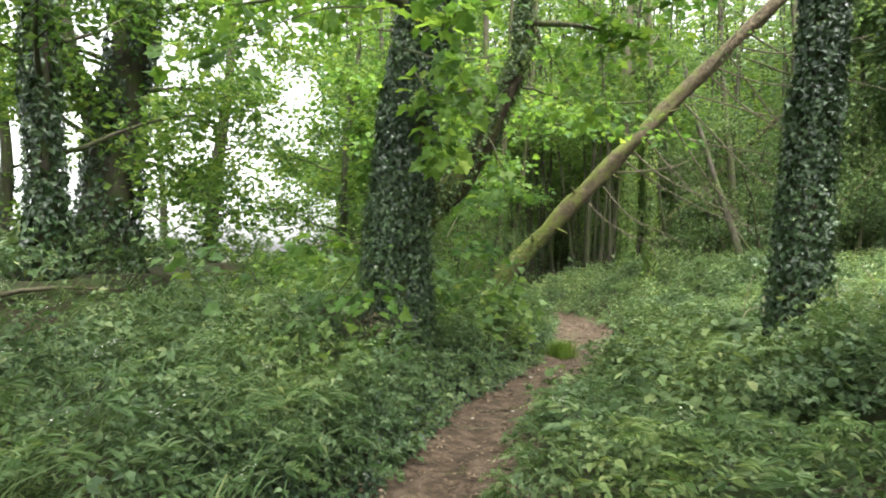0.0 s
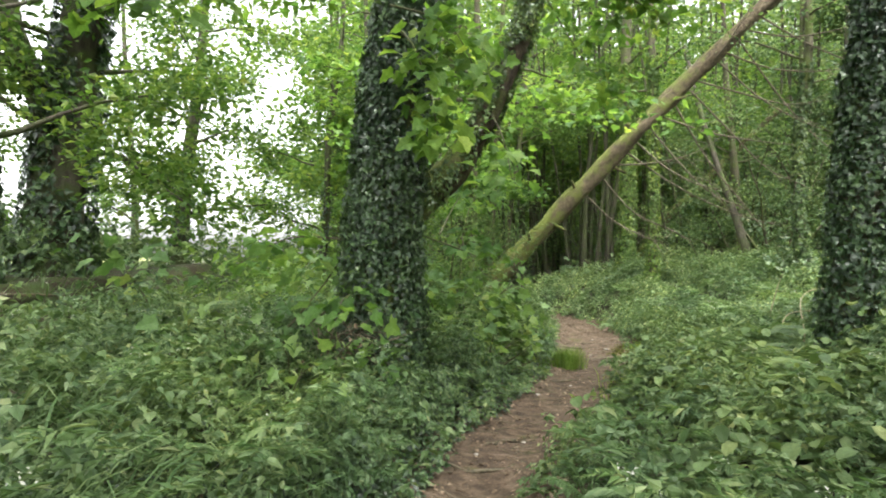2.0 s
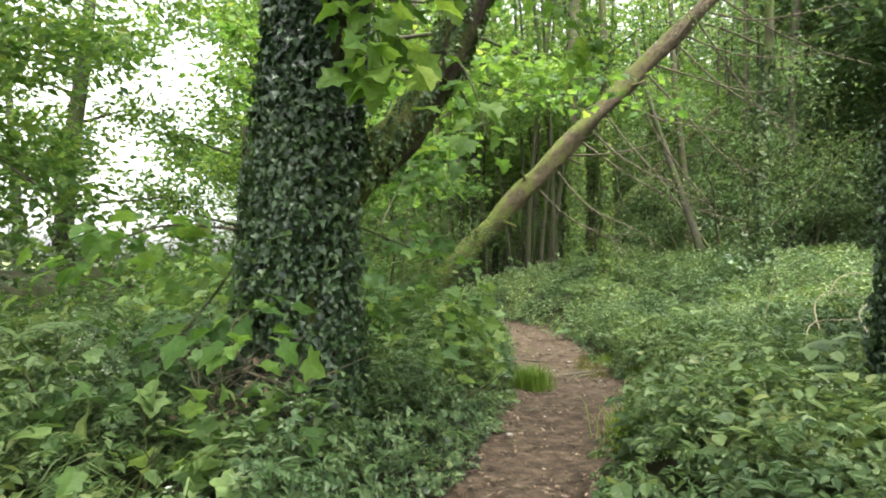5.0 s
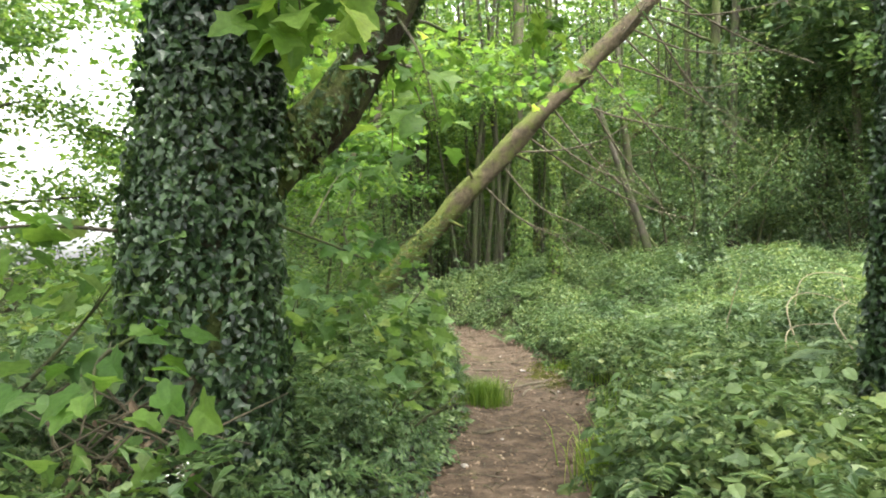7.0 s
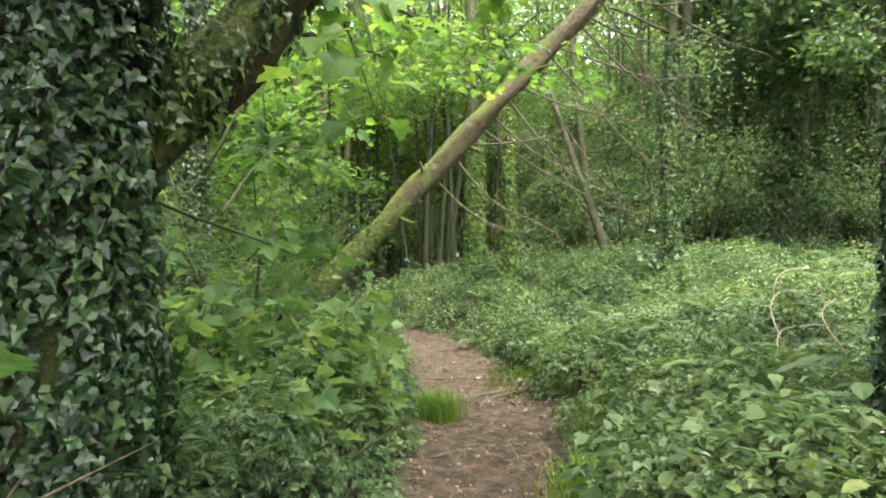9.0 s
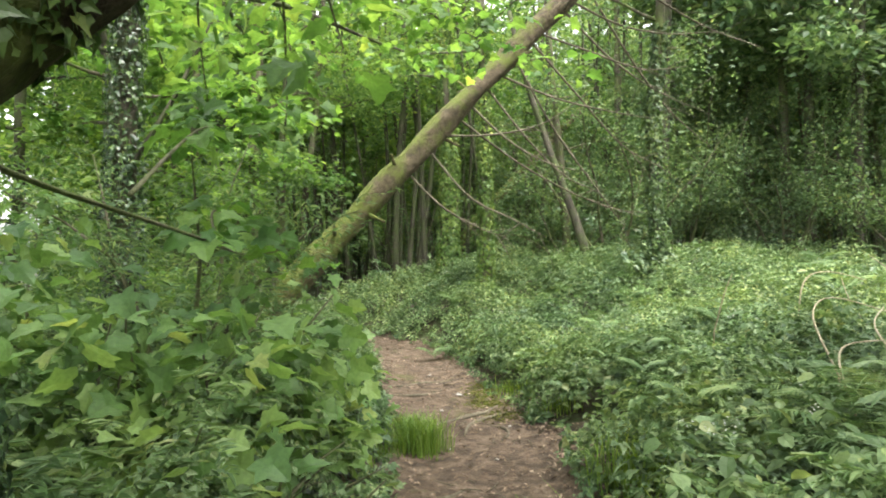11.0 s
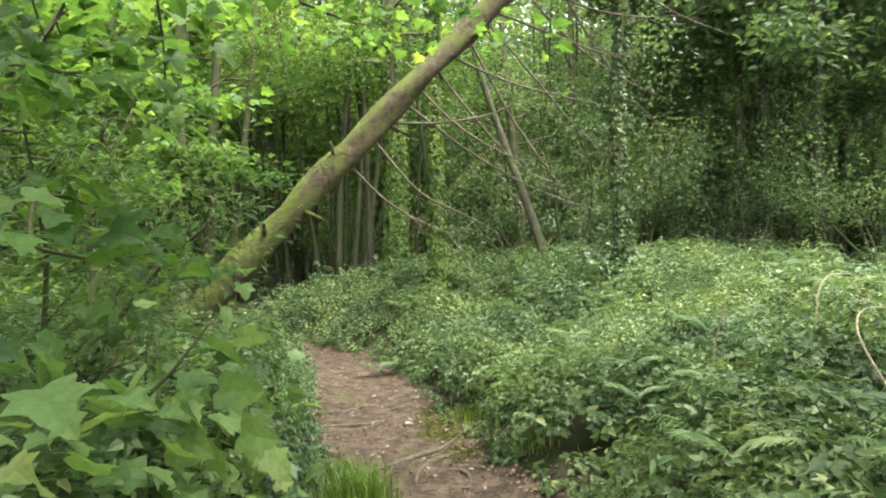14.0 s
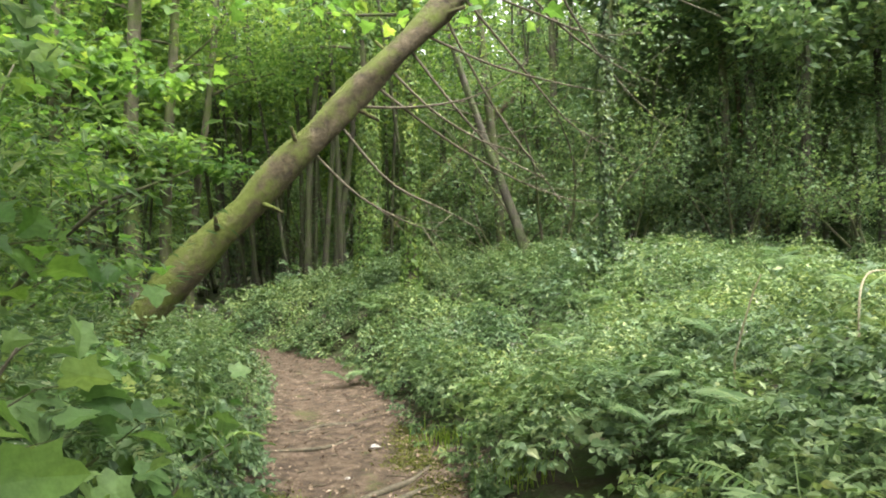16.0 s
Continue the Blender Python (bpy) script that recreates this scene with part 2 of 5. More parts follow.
def turned(pos, nrm, size, shape, along=None, spin=None):
    """Copies of a leaf outline at many places. nrm: the way each blade faces; along: the way its tip points."""
    v, f = shape
    n = len(pos)
    nrm = nrm / np.linalg.norm(nrm, axis=1, keepdims=True)
    if along is None:
        along = rng.normal(size=(n, 3))
    u = along - nrm * (along * nrm).sum(1, keepdims=True)
    u /= np.linalg.norm(u, axis=1, keepdims=True) + 1e-9
    w = np.cross(nrm, u)
    size = np.broadcast_to(np.asarray(size, float), (n,))[:, None, None]
    wide = rng.uniform(0.8, 1.15, (n, 1, 1))
    verts = pos[:, None, :] + size * (v[None, :, :1] * u[:, None, :] + wide * v[None, :, 1:2] * w[:, None, :] + v[None, :, 2:] * nrm[:, None, :])
    faces = f[None] + (np.arange(n) * len(v))[:, None, None]
    return verts.reshape(-1, 3), faces.reshape(-1, 3)


def leaf_mesh(name, sets):
    vs, fs, n = [], [], 0
    for v, f in sets:
        vs.append(v)
        fs.append(f + n)
        n += len(v)
    v, f = np.concatenate(vs), np.concatenate(fs)
    return mesh_np(name, v, f, np.full(len(f), 3))


def tube(points, radii, sides=10, rough=0.0, k=0):
    """Tapered limb along a line of points, with an uneven skin; quads, closed at the tip."""
    p = np.asarray(points, float)
    r = np.asarray(radii, float)
    d = np.gradient(p, axis=0)
    d /= np.linalg.norm(d, axis=1, keepdims=True) + 1e-9
    ref = np.array([0.0, 0, 1]) if abs(d[0][2]) < 0.9 else np.array([1.0, 0, 0])
    a = np.cross(d, ref)
    a /= np.linalg.norm(a, axis=1, keepdims=True) + 1e-9
    b = np.cross(d, a)
    ang = np.arange(sides) * 2 * np.pi / sides
    rr = r[:, None] * (1 + rough * (lumps(ang[None] * 1.6 + 9, np.arange(len(p))[:, None] * 0.7, 1.0, k) - 0.5) * 2)
    v = p[:, None] + rr[..., None] * (np.cos(ang)[None, :, None] * a[:, None] + np.sin(ang)[None, :, None] * b[:, None])
    n = len(p)
    i, j = np.meshgrid(np.arange(n - 1), np.arange(sides), indexing="ij")
    q = np.stack([i * sides + j, i * sides + (j + 1) % sides, (i + 1) * sides + (j + 1) % sides, (i + 1) * sides + j], -1).reshape(-1, 4)
    return v.reshape(-1, 3), q, n * sides - sides, sides


def tubes_mesh(name, tubes):
    vs, fs, sz, n = [], [], [], 0
    for v, q, last, sides in tubes:
        vs.append(v)
        fs.append((q + n).ravel())
        sz.append(np.full(len(q), 4))
        fs.append(np.arange(sides) + last + n)
        sz.append([sides])
        fs.append(np.arange(sides)[::-1] + n)
        sz.append([sides])
        n += len(v)
    return mesh_np(name, np.concatenate(vs), np.concatenate(fs), np.concatenate(sz), True)


def curve(points, n):
    """A smooth line through a few points."""
    p = np.asarray(points, float)
    t = np.linspace(0, len(p) - 1, n)
    i = np.clip(t.astype(int), 0, len(p) - 2)
    u = (t - i)[:, None]
    p0, p1, p2, p3 = p[np.clip(i - 1, 0, len(p) - 1)], p[i], p[i + 1], p[np.clip(i + 2, 0, len(p) - 1)]
    return 0.5 * (2 * p1 + (p2 - p0) * u + (2 * p0 - 5 * p1 + 4 * p2 - p3) * u**2 + (3 * p1 - p0 - 3 * p2 + p3) * u**3)


# ---- the lie of the land ----
TRAIL = curve([(-0.55, -8), (-0.55, -3), (-0.6, -1), (-0.58, 1), (-0.36, 2.5), (-0.05, 3.77), (0.42, 5.0), (1.08, 6.15), (1.8, 7.5), (2.34, 8.9), (2.72, 10.3), (3.1, 12), (3.52, 13.5), (3.8, 14.8), (3.75, 16.4), (3.2, 18.5), (2.6, 21), (2.3, 28), (3, 50)], 260)
HALF_Y = np.array([-8, 3.0, 4.5, 6.2, 7.6, 8.9, 10.5, 12.5, 14.6, 16.5, 20, 50])
HALF_W = np.array([0.34, 0.31, 0.34, 0.45, 0.63, 0.7, 0.68, 0.64, 0.62, 0.42, 0.35, 0.35])


def trail(x, y):
    """Distance beyond the trodden edge (negative on the path) and the side: right +1, left -1."""
    x, y = np.asarray(x, float).ravel(), np.asarray(y, float).ravel()
    best, side = np.full(x.shape, 1e9), np.ones(x.shape)
    for s in range(0, len(x), 20000):
        c = slice(s, s + 20000)
        dx, dy = x[c, None] - TRAIL[None, :, 0], y[c, None] - TRAIL[None, :, 1]
        d = dx * dx + dy * dy
        i = d.argmin(1)
        best[c] = np.sqrt(d[np.arange(len(i)), i])
        tan = np.gradient(TRAIL, axis=0)[i]
        side[c] = np.sign(dx[np.arange(len(i)), i] * tan[:, 1] - dy[np.arange(len(i)), i] * tan[:, 0])
    half = np.interp(y, HALF_Y, HALF_W)
    return best - half + 0.12 * (lumps(x, y, 0.5, 3) - 0.5), side


def land(x, y, d=None, side=None):
    x, y = np.asarray(x, float).ravel(), np.asarray(y, float).ravel()
    if d is None:
        d, side = trail(x, y)
    base = -0.02 * np.clip(y, -5, 12)
    right = 0.08 * smooth(0, 0.6, d) + 0.5 * smooth(1, 5, d) + 0.05 * smooth(6, 15, d) + 0.55 * smooth(0.1, 1.3, d) * smooth(11.5, 15, y)
    right = right - 0.75 * smooth(19.5, 25, y) * smooth(0.5, 3, d) - 0.5 * smooth(19, 26, x + 0.25 * y)
    left = 0.06 * smooth(0, 0.5, d) + 0.22 * smooth(0.6, 2.4, d)
    bank = smooth(-4.5, -5.2, x) * smooth(20, 15, y)
    left = left + (0.85 + 0.03 * np.clip(y - 4, 0, 12)) * bank + 0.2 * smooth(15, 20, y) * smooth(2, 8, d)
    h = base + np.where(side > 0, right, left)
    h += smooth(-0.1, 0.4, d) * 0.16 * (lumps(x, y, 1.3, 1) - 0.5) + 0.035 * (lumps(x, y, 0.35, 2) - 0.5)
    far = np.hypot(x - 3, y - 12)
    h = h + smooth(25, 60, far) * 0.9 * (lumps(x, y, 18, 4) - 0.35)
    return np.where(d < 0, h - 0.04 * smooth(0, -0.4, d), h)


HUMPS = [(0.75, 8.2, 0.75, 0.2), (1.0, 10.4, 0.9, 0.26), (1.2, 13.2, 1.0, 0.15), (-1.5, 4.6, 0.6, 0.1), (-0.1, 6.9, 0.6, 0.16), (8.7, 13.7, 0.9, 0.25), (4.3, 9.6, 0.8, 0.12)]


def domes(x, y, cell, k):
    """Billowing bushes: the highest of the round tops near each place, 0 to 1, with creases between them."""
    x, y = np.asarray(x, float), np.asarray(y, float)
    i, j = np.floor(x / cell), np.floor(y / cell)
    best = np.zeros(x.shape)
    for a in (-1, 0, 1):
        for c in (-1, 0, 1):
            ci, cj = i + a, j + c
            mx, my = (ci + 0.15 + 0.7 * hash2(ci, cj, k)) * cell, (cj + 0.15 + 0.7 * hash2(ci, cj, k + 1)) * cell
            r = cell * (0.5 + 0.3 * hash2(ci, cj, k + 2))
            q = ((x - mx) ** 2 + (y - my) ** 2) / (r * r)
            best = np.maximum(best, (0.5 + 0.5 * hash2(ci, cj, k + 3)) * np.sqrt(np.clip(1 - q, 0, 1)))
    return best


def cover(x, y, d, side):
    """Height of the undergrowth over the soil."""
    v = 0.1 + 0.6 * smooth(0.0, 0.45, d) + 0.2 * smooth(0.6, 2.5, d)
    v = v * (0.14 + 0.92 * domes(x, y, 1.2, 11) + 0.3 * domes(x, y, 0.5, 17)) + 0.1 * (lumps(x, y, 0.35, 12) - 0.5)
    v = np.where((x < -3.7) & (x > -5.1) & (y < 14), v * 0.35, v)
    for hx, hy, r, h in HUMPS:
        v = v + h * np.exp(-((x - hx) ** 2 + (y - hy) ** 2) / (2 * r * r)) * smooth(0, 0.5, d)
    v = np.where(side > 0, v * 0.86, v)
    return np.maximum(v, 0.04)


def height(x, y):
    return float(land([x], [y])[0])


# ---- ground: one sheet out to the horizon ----
def axis(lo, hi, step, far):
    inner = np.arange(lo, hi + step / 2, step)
    out = step * np.cumsum(1.35 ** np.arange(1, 40))
    out = out[out < far]
    return np.r_[(lo - out)[::-1], inner, hi + out]


gx, gy = axis(-8, 11, 0.12, 1800), axis(-4, 22, 0.12, 1800)
GX, GY = np.meshgrid(gx, gy, indexing="ij")
gd, gs = trail(GX, GY)
gz = land(GX, GY, gd, gs)
nx, ny = GX.shape
ii, jj = np.meshgrid(np.arange(nx - 1), np.arange(ny - 1), indexing="ij")
quads = np.stack([ii * ny + jj, (ii + 1) * ny + jj, (ii + 1) * ny + jj + 1, ii * ny + jj + 1], -1).reshape(-1, 4)
me = mesh_np("ground", np.c_[GX.ravel(), GY.ravel(), gz], quads, np.full(len(quads), 4), True)
me.materials.append(SOIL)
me.materials.append(EARTH)
me.materials.append(FIELD)
qc = gd[quads].mean(1)
cx, cy = GX.ravel()[quads].mean(1), GY.ravel()[quads].mean(1)
idx = np.where(qc < 0.16, 1, 0)
idx = np.where((cx < -0.35 * cy - 14) & (cy > -10), 2, idx)
me.polygons.foreach_set("material_index", idx.astype(np.int32))
tagged(new("ground", me), "woodland floor with a trodden brown earth path", "ground", kind="structure")


# ---- trees ----
def unit(v):
    v = np.asarray(v, float)
    return v / (np.linalg.norm(v) + 1e-9)


def grow_limb(start, way, length, radius, droop=0.1, twigs=2.2, sides=6, reach=0.4):
    """A limb with side twigs. Returns its tubes and the places along it that carry sprays of leaves."""
    n = 7
    p, pts = np.array(start, float), []
    w = unit(way)
    for i in range(n):
        pts.append(p.copy())
        p = p + w * length / (n - 1)
        w = unit(w + rng.normal(0, 0.13, 3) + np.array([0, 0, -droop * 0.25]))
    pts = np.array(pts)
    t = np.linspace(0, 1, n)
    tubes = [tube(pts, radius * (1 - 0.85 * t), sides, 0.15)]
    spots = []
    for _ in range(max(2, int(length * twigs))):
        s = rng.uniform(0.25, 0.98)
        q = np.array([np.interp(s, t, pts[:, k]) for k in range(3)])
        along = unit(pts[-1] - pts[0])
        side = unit(np.cross(along, [0, 0, 1])) * rng.choice([-1, 1])
        d = unit(along * rng.uniform(0.5, 1.1) + side * rng.uniform(0.4, 1.0) + np.array([0, 0, rng.uniform(-0.35, 0.25)]))
        L = length * reach * (1.15 - 0.6 * s) * rng.uniform(0.6, 1.2)
        e = np.array([q, q + d * L * 0.5 + [0, 0, 0.03 * L], q + d * L + [0, 0, -0.12 * L * (1 + droop)]])
        tubes.append(tube(e, np.array([1, 0.6, 0.15]) * max(0.004, radius * 0.32 * (1.1 - s)), 3))
        for u in np.linspace(0.3, 1.05, max(2, int(L / 0.2))):
            spots.append(np.append(q + d * L * u + [0, 0, -0.1 * L * u * u], 0) [:3])
    for u in np.linspace(0.5, 1.0, 4):
        spots.append(np.array([np.interp(u, t, pts[:, k]) for k in range(3)]))
    return tubes, spots


def spray(spots, count, size, shape, spread=0.2, flat=0.35, tilt=0.45, centre=None):
    """Leaves in level sprays round the twig ends."""
    spots = np.asarray(spots)
    at = spots[rng.integers(0, len(spots), count)]
    off = rng.normal(0, spread, (count, 3)) * [1, 1, flat]
    pos = at + off
    nrm = rng.normal(0, tilt, (count, 3)) + [0, 0, 1]
    along = off * [1, 1, 0] + rng.normal(0, 0.08, (count, 3)) + [0, 0, -0.05]
    return turned(pos, nrm, size * rng.uniform(0.6, 1.25, count), shape, along)


def ivy_on(line, radii, lo, hi, count, size, thick=0.07, gaps=0.0, shape=LEAF_IVY):
    """Ivy leaves hanging like shingles on a trunk between two heights."""
    line, radii = np.asarray(line), np.asarray(radii)
    z = rng.uniform(lo, hi, count * 2)
    a = rng.uniform(0, 2 * np.pi, count * 2)
    ok = lumps(a * 1.3 + z * 0.15, z, 0.55, 31) > gaps
    z, a = z[ok][:count], a[ok][:count]
    n = len(z)
    x, y, r = (np.interp(z, line[:, 2], c) for c in (line[:, 0], line[:, 1], radii))
    out = np.c_[np.cos(a), np.sin(a), np.zeros(n)]
    bulge = 0.6 + 0.9 * lumps(a * 1.2, z, 0.45, 33)
    pos = np.c_[x, y, z] + out * (r + thick * bulge * rng.uniform(0.25, 1.0, n))[:, None]
    nrm = out + rng.normal(0, 0.5, (n, 3)) + [0, 0, 0.4]
    along = rng.normal(0, 0.75, (n, 3)) + [0, 0, -1]
    return turned(pos, nrm, size * rng.uniform(0.45, 1.35, n), shape, along)


def root_flare(line, radii):
    z = line[:, 2] - line[0, 2]
    return radii * (1 + 0.55 * np.exp(-z / 0.25))


def put_limb(name, tubes, material, parent, split=False, label=""):
    """A limb; where its twigs can be told apart, each twig is a part of it."""
    ob = put_mesh(name, tubes_mesh(name, tubes[:1] if split else tubes), material, parent, label)
    for t in tubes[1:] if split else ():
        put_mesh("twig", tubes_mesh("twig", [t]), material, ob)
    return ob


def tree(name, spine, r0, r1, label, bark, group="", limbs=(), crown=None, ivy=None, sides=14, category="tree", split=False, thin=0.3, ivy_leaf=IVY):
    """A tree along its spine. limbs: (start, way, length, radius). crown: (leaves, size, shape, material, spread). ivy: (lo, hi, count, size, thick, gaps)."""
    line = curve(spine, 26)
    radii = root_flare(line, np.linspace(r0, r1, len(line)) ** 1.0)
    base = Vector(line[0])
    ob = thing(name, base, label, category, group)
    put_mesh("trunk", tubes_mesh("trunk", [tube(line, radii, sides, 0.1, int(r0 * 100))]), bark, ob)
    spots = []
    for start, way, length, radius in limbs:
        tubes, s = grow_limb(start, way, length, radius)
        put_limb("limb", tubes, bark, ob, split)
        spots += [p for p in s if p[2] < 7.5 or rng.uniform() < thin]
    if crown and spots:
        n, size, shape, material, spread = crown
        put_mesh("crown", leaf_mesh("crown", [spray(spots, n, size, shape, spread, *((0.35, 0.45) if shape is LEAF_MAPLE else (0.9, 0.8)))]), material, ob)
    if ivy:
        lo, hi, count, size, thick, gaps = ivy
        put_mesh("ivy", leaf_mesh("ivy", [ivy_on(line, radii, lo, hi, count, size, thick, gaps, LEAF_IVY if count > 4000 else LEAF_SIMPLE)]), ivy_leaf, ob, "climbing ivy")
    return ob


def round_limbs(spine, lo, hi, n, length, radius, rise=0.3):
    """Limbs set round a trunk between two heights."""
    line = curve(spine, 26)
    out = []
    for i in range(n):
        z = lo + (hi - lo) * (i + rng.uniform(0, 1)) / n
        a = i * 2.4 + rng.uniform(-0.5, 0.5)
        start = [np.interp(z, line[:, 2], line[:, k]) for k in range(2)] + [z]
        s = 1 - 0.55 * (z - lo) / max(hi - lo, 0.1)
        out.append((start, (math.cos(a), math.sin(a), rise + rng.uniform(-0.2, 0.3)), length * s * rng.uniform(0.75, 1.2), radius * s))
    return out


def straight(x, y, top, lean=(0.0, 0.0), wob=0.15, base=None):
    z = height(x, y) - 0.15 if base is None else base
    n = 5
    return [(x + lean[0] * i / (n - 1) + (rng.uniform(-wob, wob) if 0 < i else 0), y + lean[1] * i / (n - 1) + (rng.uniform(-wob, wob) if 0 < i else 0), z + (top - z) * i / (n - 1)) for i in range(n)]


# The great ivy-clad sycamore beside the path, with its mossy bough
spine = [(-0.71, 5.7, -0.3), (-0.72, 5.7, 0.8), (-0.7, 5.7, 1.8), (-0.6, 5.7, 3.0), (-0.4, 5.7, 4.4), (-0.15, 5.75, 6.2), (0.1, 5.9, 9), (0.1, 6.0, 13)]
limbs = [((-0.64, 5.4, 4.2), (-0.75, -0.3, 0.25), 2.6, 0.06), ((-0.49, 5.5, 3.9), (0.35, -0.9, -0.12), 1.5, 0.03),
         ((-0.5, 5.9, 4.6), (-0.9, 0.9, 0.35), 3.4, 0.07), ((-0.4, 5.9, 5.2), (-0.2, 1.0, 0.3), 2.6, 0.06),
         ((-0.3, 5.6, 5.4), (-0.3, -1.0, 0.25), 3.2, 0.06)]
limbs += round_limbs(spine, 6.5, 12.5, 8, 3.6, 0.08)
great = tree("sycamore_tree", spine, 0.315, 0.12, "great sycamore trunk thickly clad in dark ivy beside the path", BARK, limbs=limbs,
             crown=(1500, 0.14, LEAF_MAPLE, SYCAMORE, 0.22), ivy=(-0.1, 5.4, 32000, 0.052, 0.125, 0.16), sides=18)
bough = curve([(-0.66, 5.75, 1.66), (-0.33, 5.82, 1.98), (-0.04, 5.83, 2.3), (0.23, 5.85, 2.73), (0.47, 5.85, 3.25), (0.65, 5.85, 3.7), (0.74, 5.85, 4.1), (0.8, 5.85, 4.6), (1.0, 5.9, 6.2), (1.4, 6.2, 8)], 28)
BOUGH_R = np.linspace(0.165, 0.06, 28) * (1 + 0.25 * np.exp(-np.arange(28) / 3.0))
put_mesh("bough", tubes_mesh("bough", [tube(bough, BOUGH_R, 16, 0.26, 5)]), BOUGH, great, "mossy side bough with furrowed brown bark")
bt, bs = [], []
for st, wy, ln in (((0.75, 5.85, 4.2), (1, 0.5, 0.2), 2.6), ((0.82, 5.85, 4.9), (0.6, -0.7, 0.3), 2.4), ((0.92, 5.9, 5.6), (0.8, 0.9, 0.1), 3.0), ((1.05, 5.95, 6.4), (1, -0.2, 0.3), 2.8), ((1.25, 6.1, 7.4), (0.2, 0.8, 0.4), 2.5)):
    tt, ss = grow_limb(st, wy, ln, 0.045)
    bt += tt
    bs += ss
put_mesh("limb", tubes_mesh("limb", bt), BARK, great)
put_mesh("crown", leaf_mesh("crown", [spray(bs, 650, 0.15, LEAF_MAPLE, 0.22)]), SYCAMORE, great)
put_mesh("ivy", leaf_mesh("ivy", [ivy_on(bough, BOUGH_R, 1.9, 5.2, 4400, 0.045, 0.06, 0.42)]), IVY_MID, great, "small climbing ivy on the bough")

# Low twigs of the great tree that hang over the path, with broad leaves
def hanging_twig(points, leaves, size, parent, material=SYCAMORE, r=0.012, spread=0.13, from_t=0.35):
    c = curve(points, 18)
    tw = put_mesh("hanging_twig", tubes_mesh("hanging_twig", [tube(c, np.linspace(r, 0.003, 18), 6, 0.15)]), BARK, parent)
    at = c[rng.integers(int(18 * from_t), 18, leaves)]
    off = rng.normal(0, spread, (leaves, 3)) * [1, 1, 0.6]
    nrm = rng.normal(0, 0.45, (leaves, 3)) + [0, -0.25, 1]
    put_mesh("foliage", leaf_mesh("foliage", [turned(at + off, nrm, size * rng.uniform(0.6, 1.2, leaves), LEAF_MAPLE, off + [0, 0, -0.12])]), material, tw)


for pts, n, size in ((((-0.45, 6.05, 1.72), (-0.3, 6.4, 1.66), (0.15, 7.5, 1.55), (0.45, 8.2, 1.46), (0.66, 8.66, 1.47), (1.0, 9.1, 1.52), (1.35, 9.5, 1.42)), 46, 0.14), (((0.3, 7.9, 1.5), (0.3, 8.4, 1.75), (0.6, 9.0, 1.7)), 26, 0.14), (((0.3, 5.8, 2.9), (0.4, 5.5, 2.55), (0.45, 5.3, 2.15)), 16, 0.13),
                     (((-0.59, 5.35, 3.5), (-0.44, 4.95, 3.2), (-0.29, 4.8, 2.7), (-0.24, 4.75, 2.35)), 110, 0.135), (((-0.64, 5.35, 3.7), (-0.14, 5.0, 3.4), (0.11, 4.9, 2.9)), 90, 0.135), (((-0.99, 5.5, 1.1), (-1.04, 5.0, 1.05), (-0.95, 4.6, 0.95)), 22, 0.13),
                     (((-0.94, 5.4, 0.7), (-0.74, 5.0, 0.6), (-0.59, 4.75, 0.55)), 16, 0.11), (((-1.09, 5.6, 1.6), (-1.54, 5.4, 1.6), (-1.94, 5.1, 1.35)), 40, 0.14), (((-0.84, 5.5, 4.2), (-1.44, 4.8, 3.9), (-2.14, 4.3, 3.4), (-2.64, 4.1, 3.1)), 70, 0.13), (((0.74, 5.8, 4.3), (1.1, 6.4, 4.1), (1.7, 7.1, 3.7), (2.2, 7.7, 3.5)), 80, 0.14), (((0.8, 5.9, 4.9), (1.7, 6.4, 4.6), (2.6, 7.1, 4.3)), 80, 0.14), (((0.4, 5.9, 3.1), (0.6, 7.3, 3.0), (0.8, 8.5, 2.6), (0.85, 9.1, 2.2)), 60, 0.13), (((-0.1, 7.0, 1.7), (0.2, 8.0, 2.2), (0.45, 8.8, 2.4)), 50, 0.13), (((0.3, 5.9, 2.85), (0.2, 7.7, 2.9), (0.3, 8.9, 2.5)), 60, 0.13), (((-0.1, 6.0, 4.4), (-0.2, 7.7, 4.2), (0.1, 9.3, 3.6)), 90, 0.14), (((0.3, 5.85, 2.75), (0.55, 6.3, 2.6), (0.75, 6.6, 2.3)), 14, 0.17)):
    hanging_twig(pts, n, size, great)

# The ivy-clad tree across the path
spine = [(3.83, 5.5, 0.1), (3.83, 5.5, 1.0), (3.88, 5.5, 2.0), (4.0, 5.5, 3.0), (4.12, 5.5, 4.0), (4.15, 5.5, 5), (4.2, 5.6, 8), (4.2, 5.6, 12)]
# The dense crown above the view is added to shade the brambles by the path.
tree("ash_tree", spine, 0.23, 0.09, "tall trunk sheathed in dark shining ivy standing in undergrowth", BARK, limbs=round_limbs(spine, 5.5, 11.5, 12, 4.2, 0.07),
     crown=(5200, 0.16, LEAF_SIMPLE, CANOPY, 0.22), ivy=(0.2, 6, 17000, 0.06, 0.12, 0.05), sides=16)

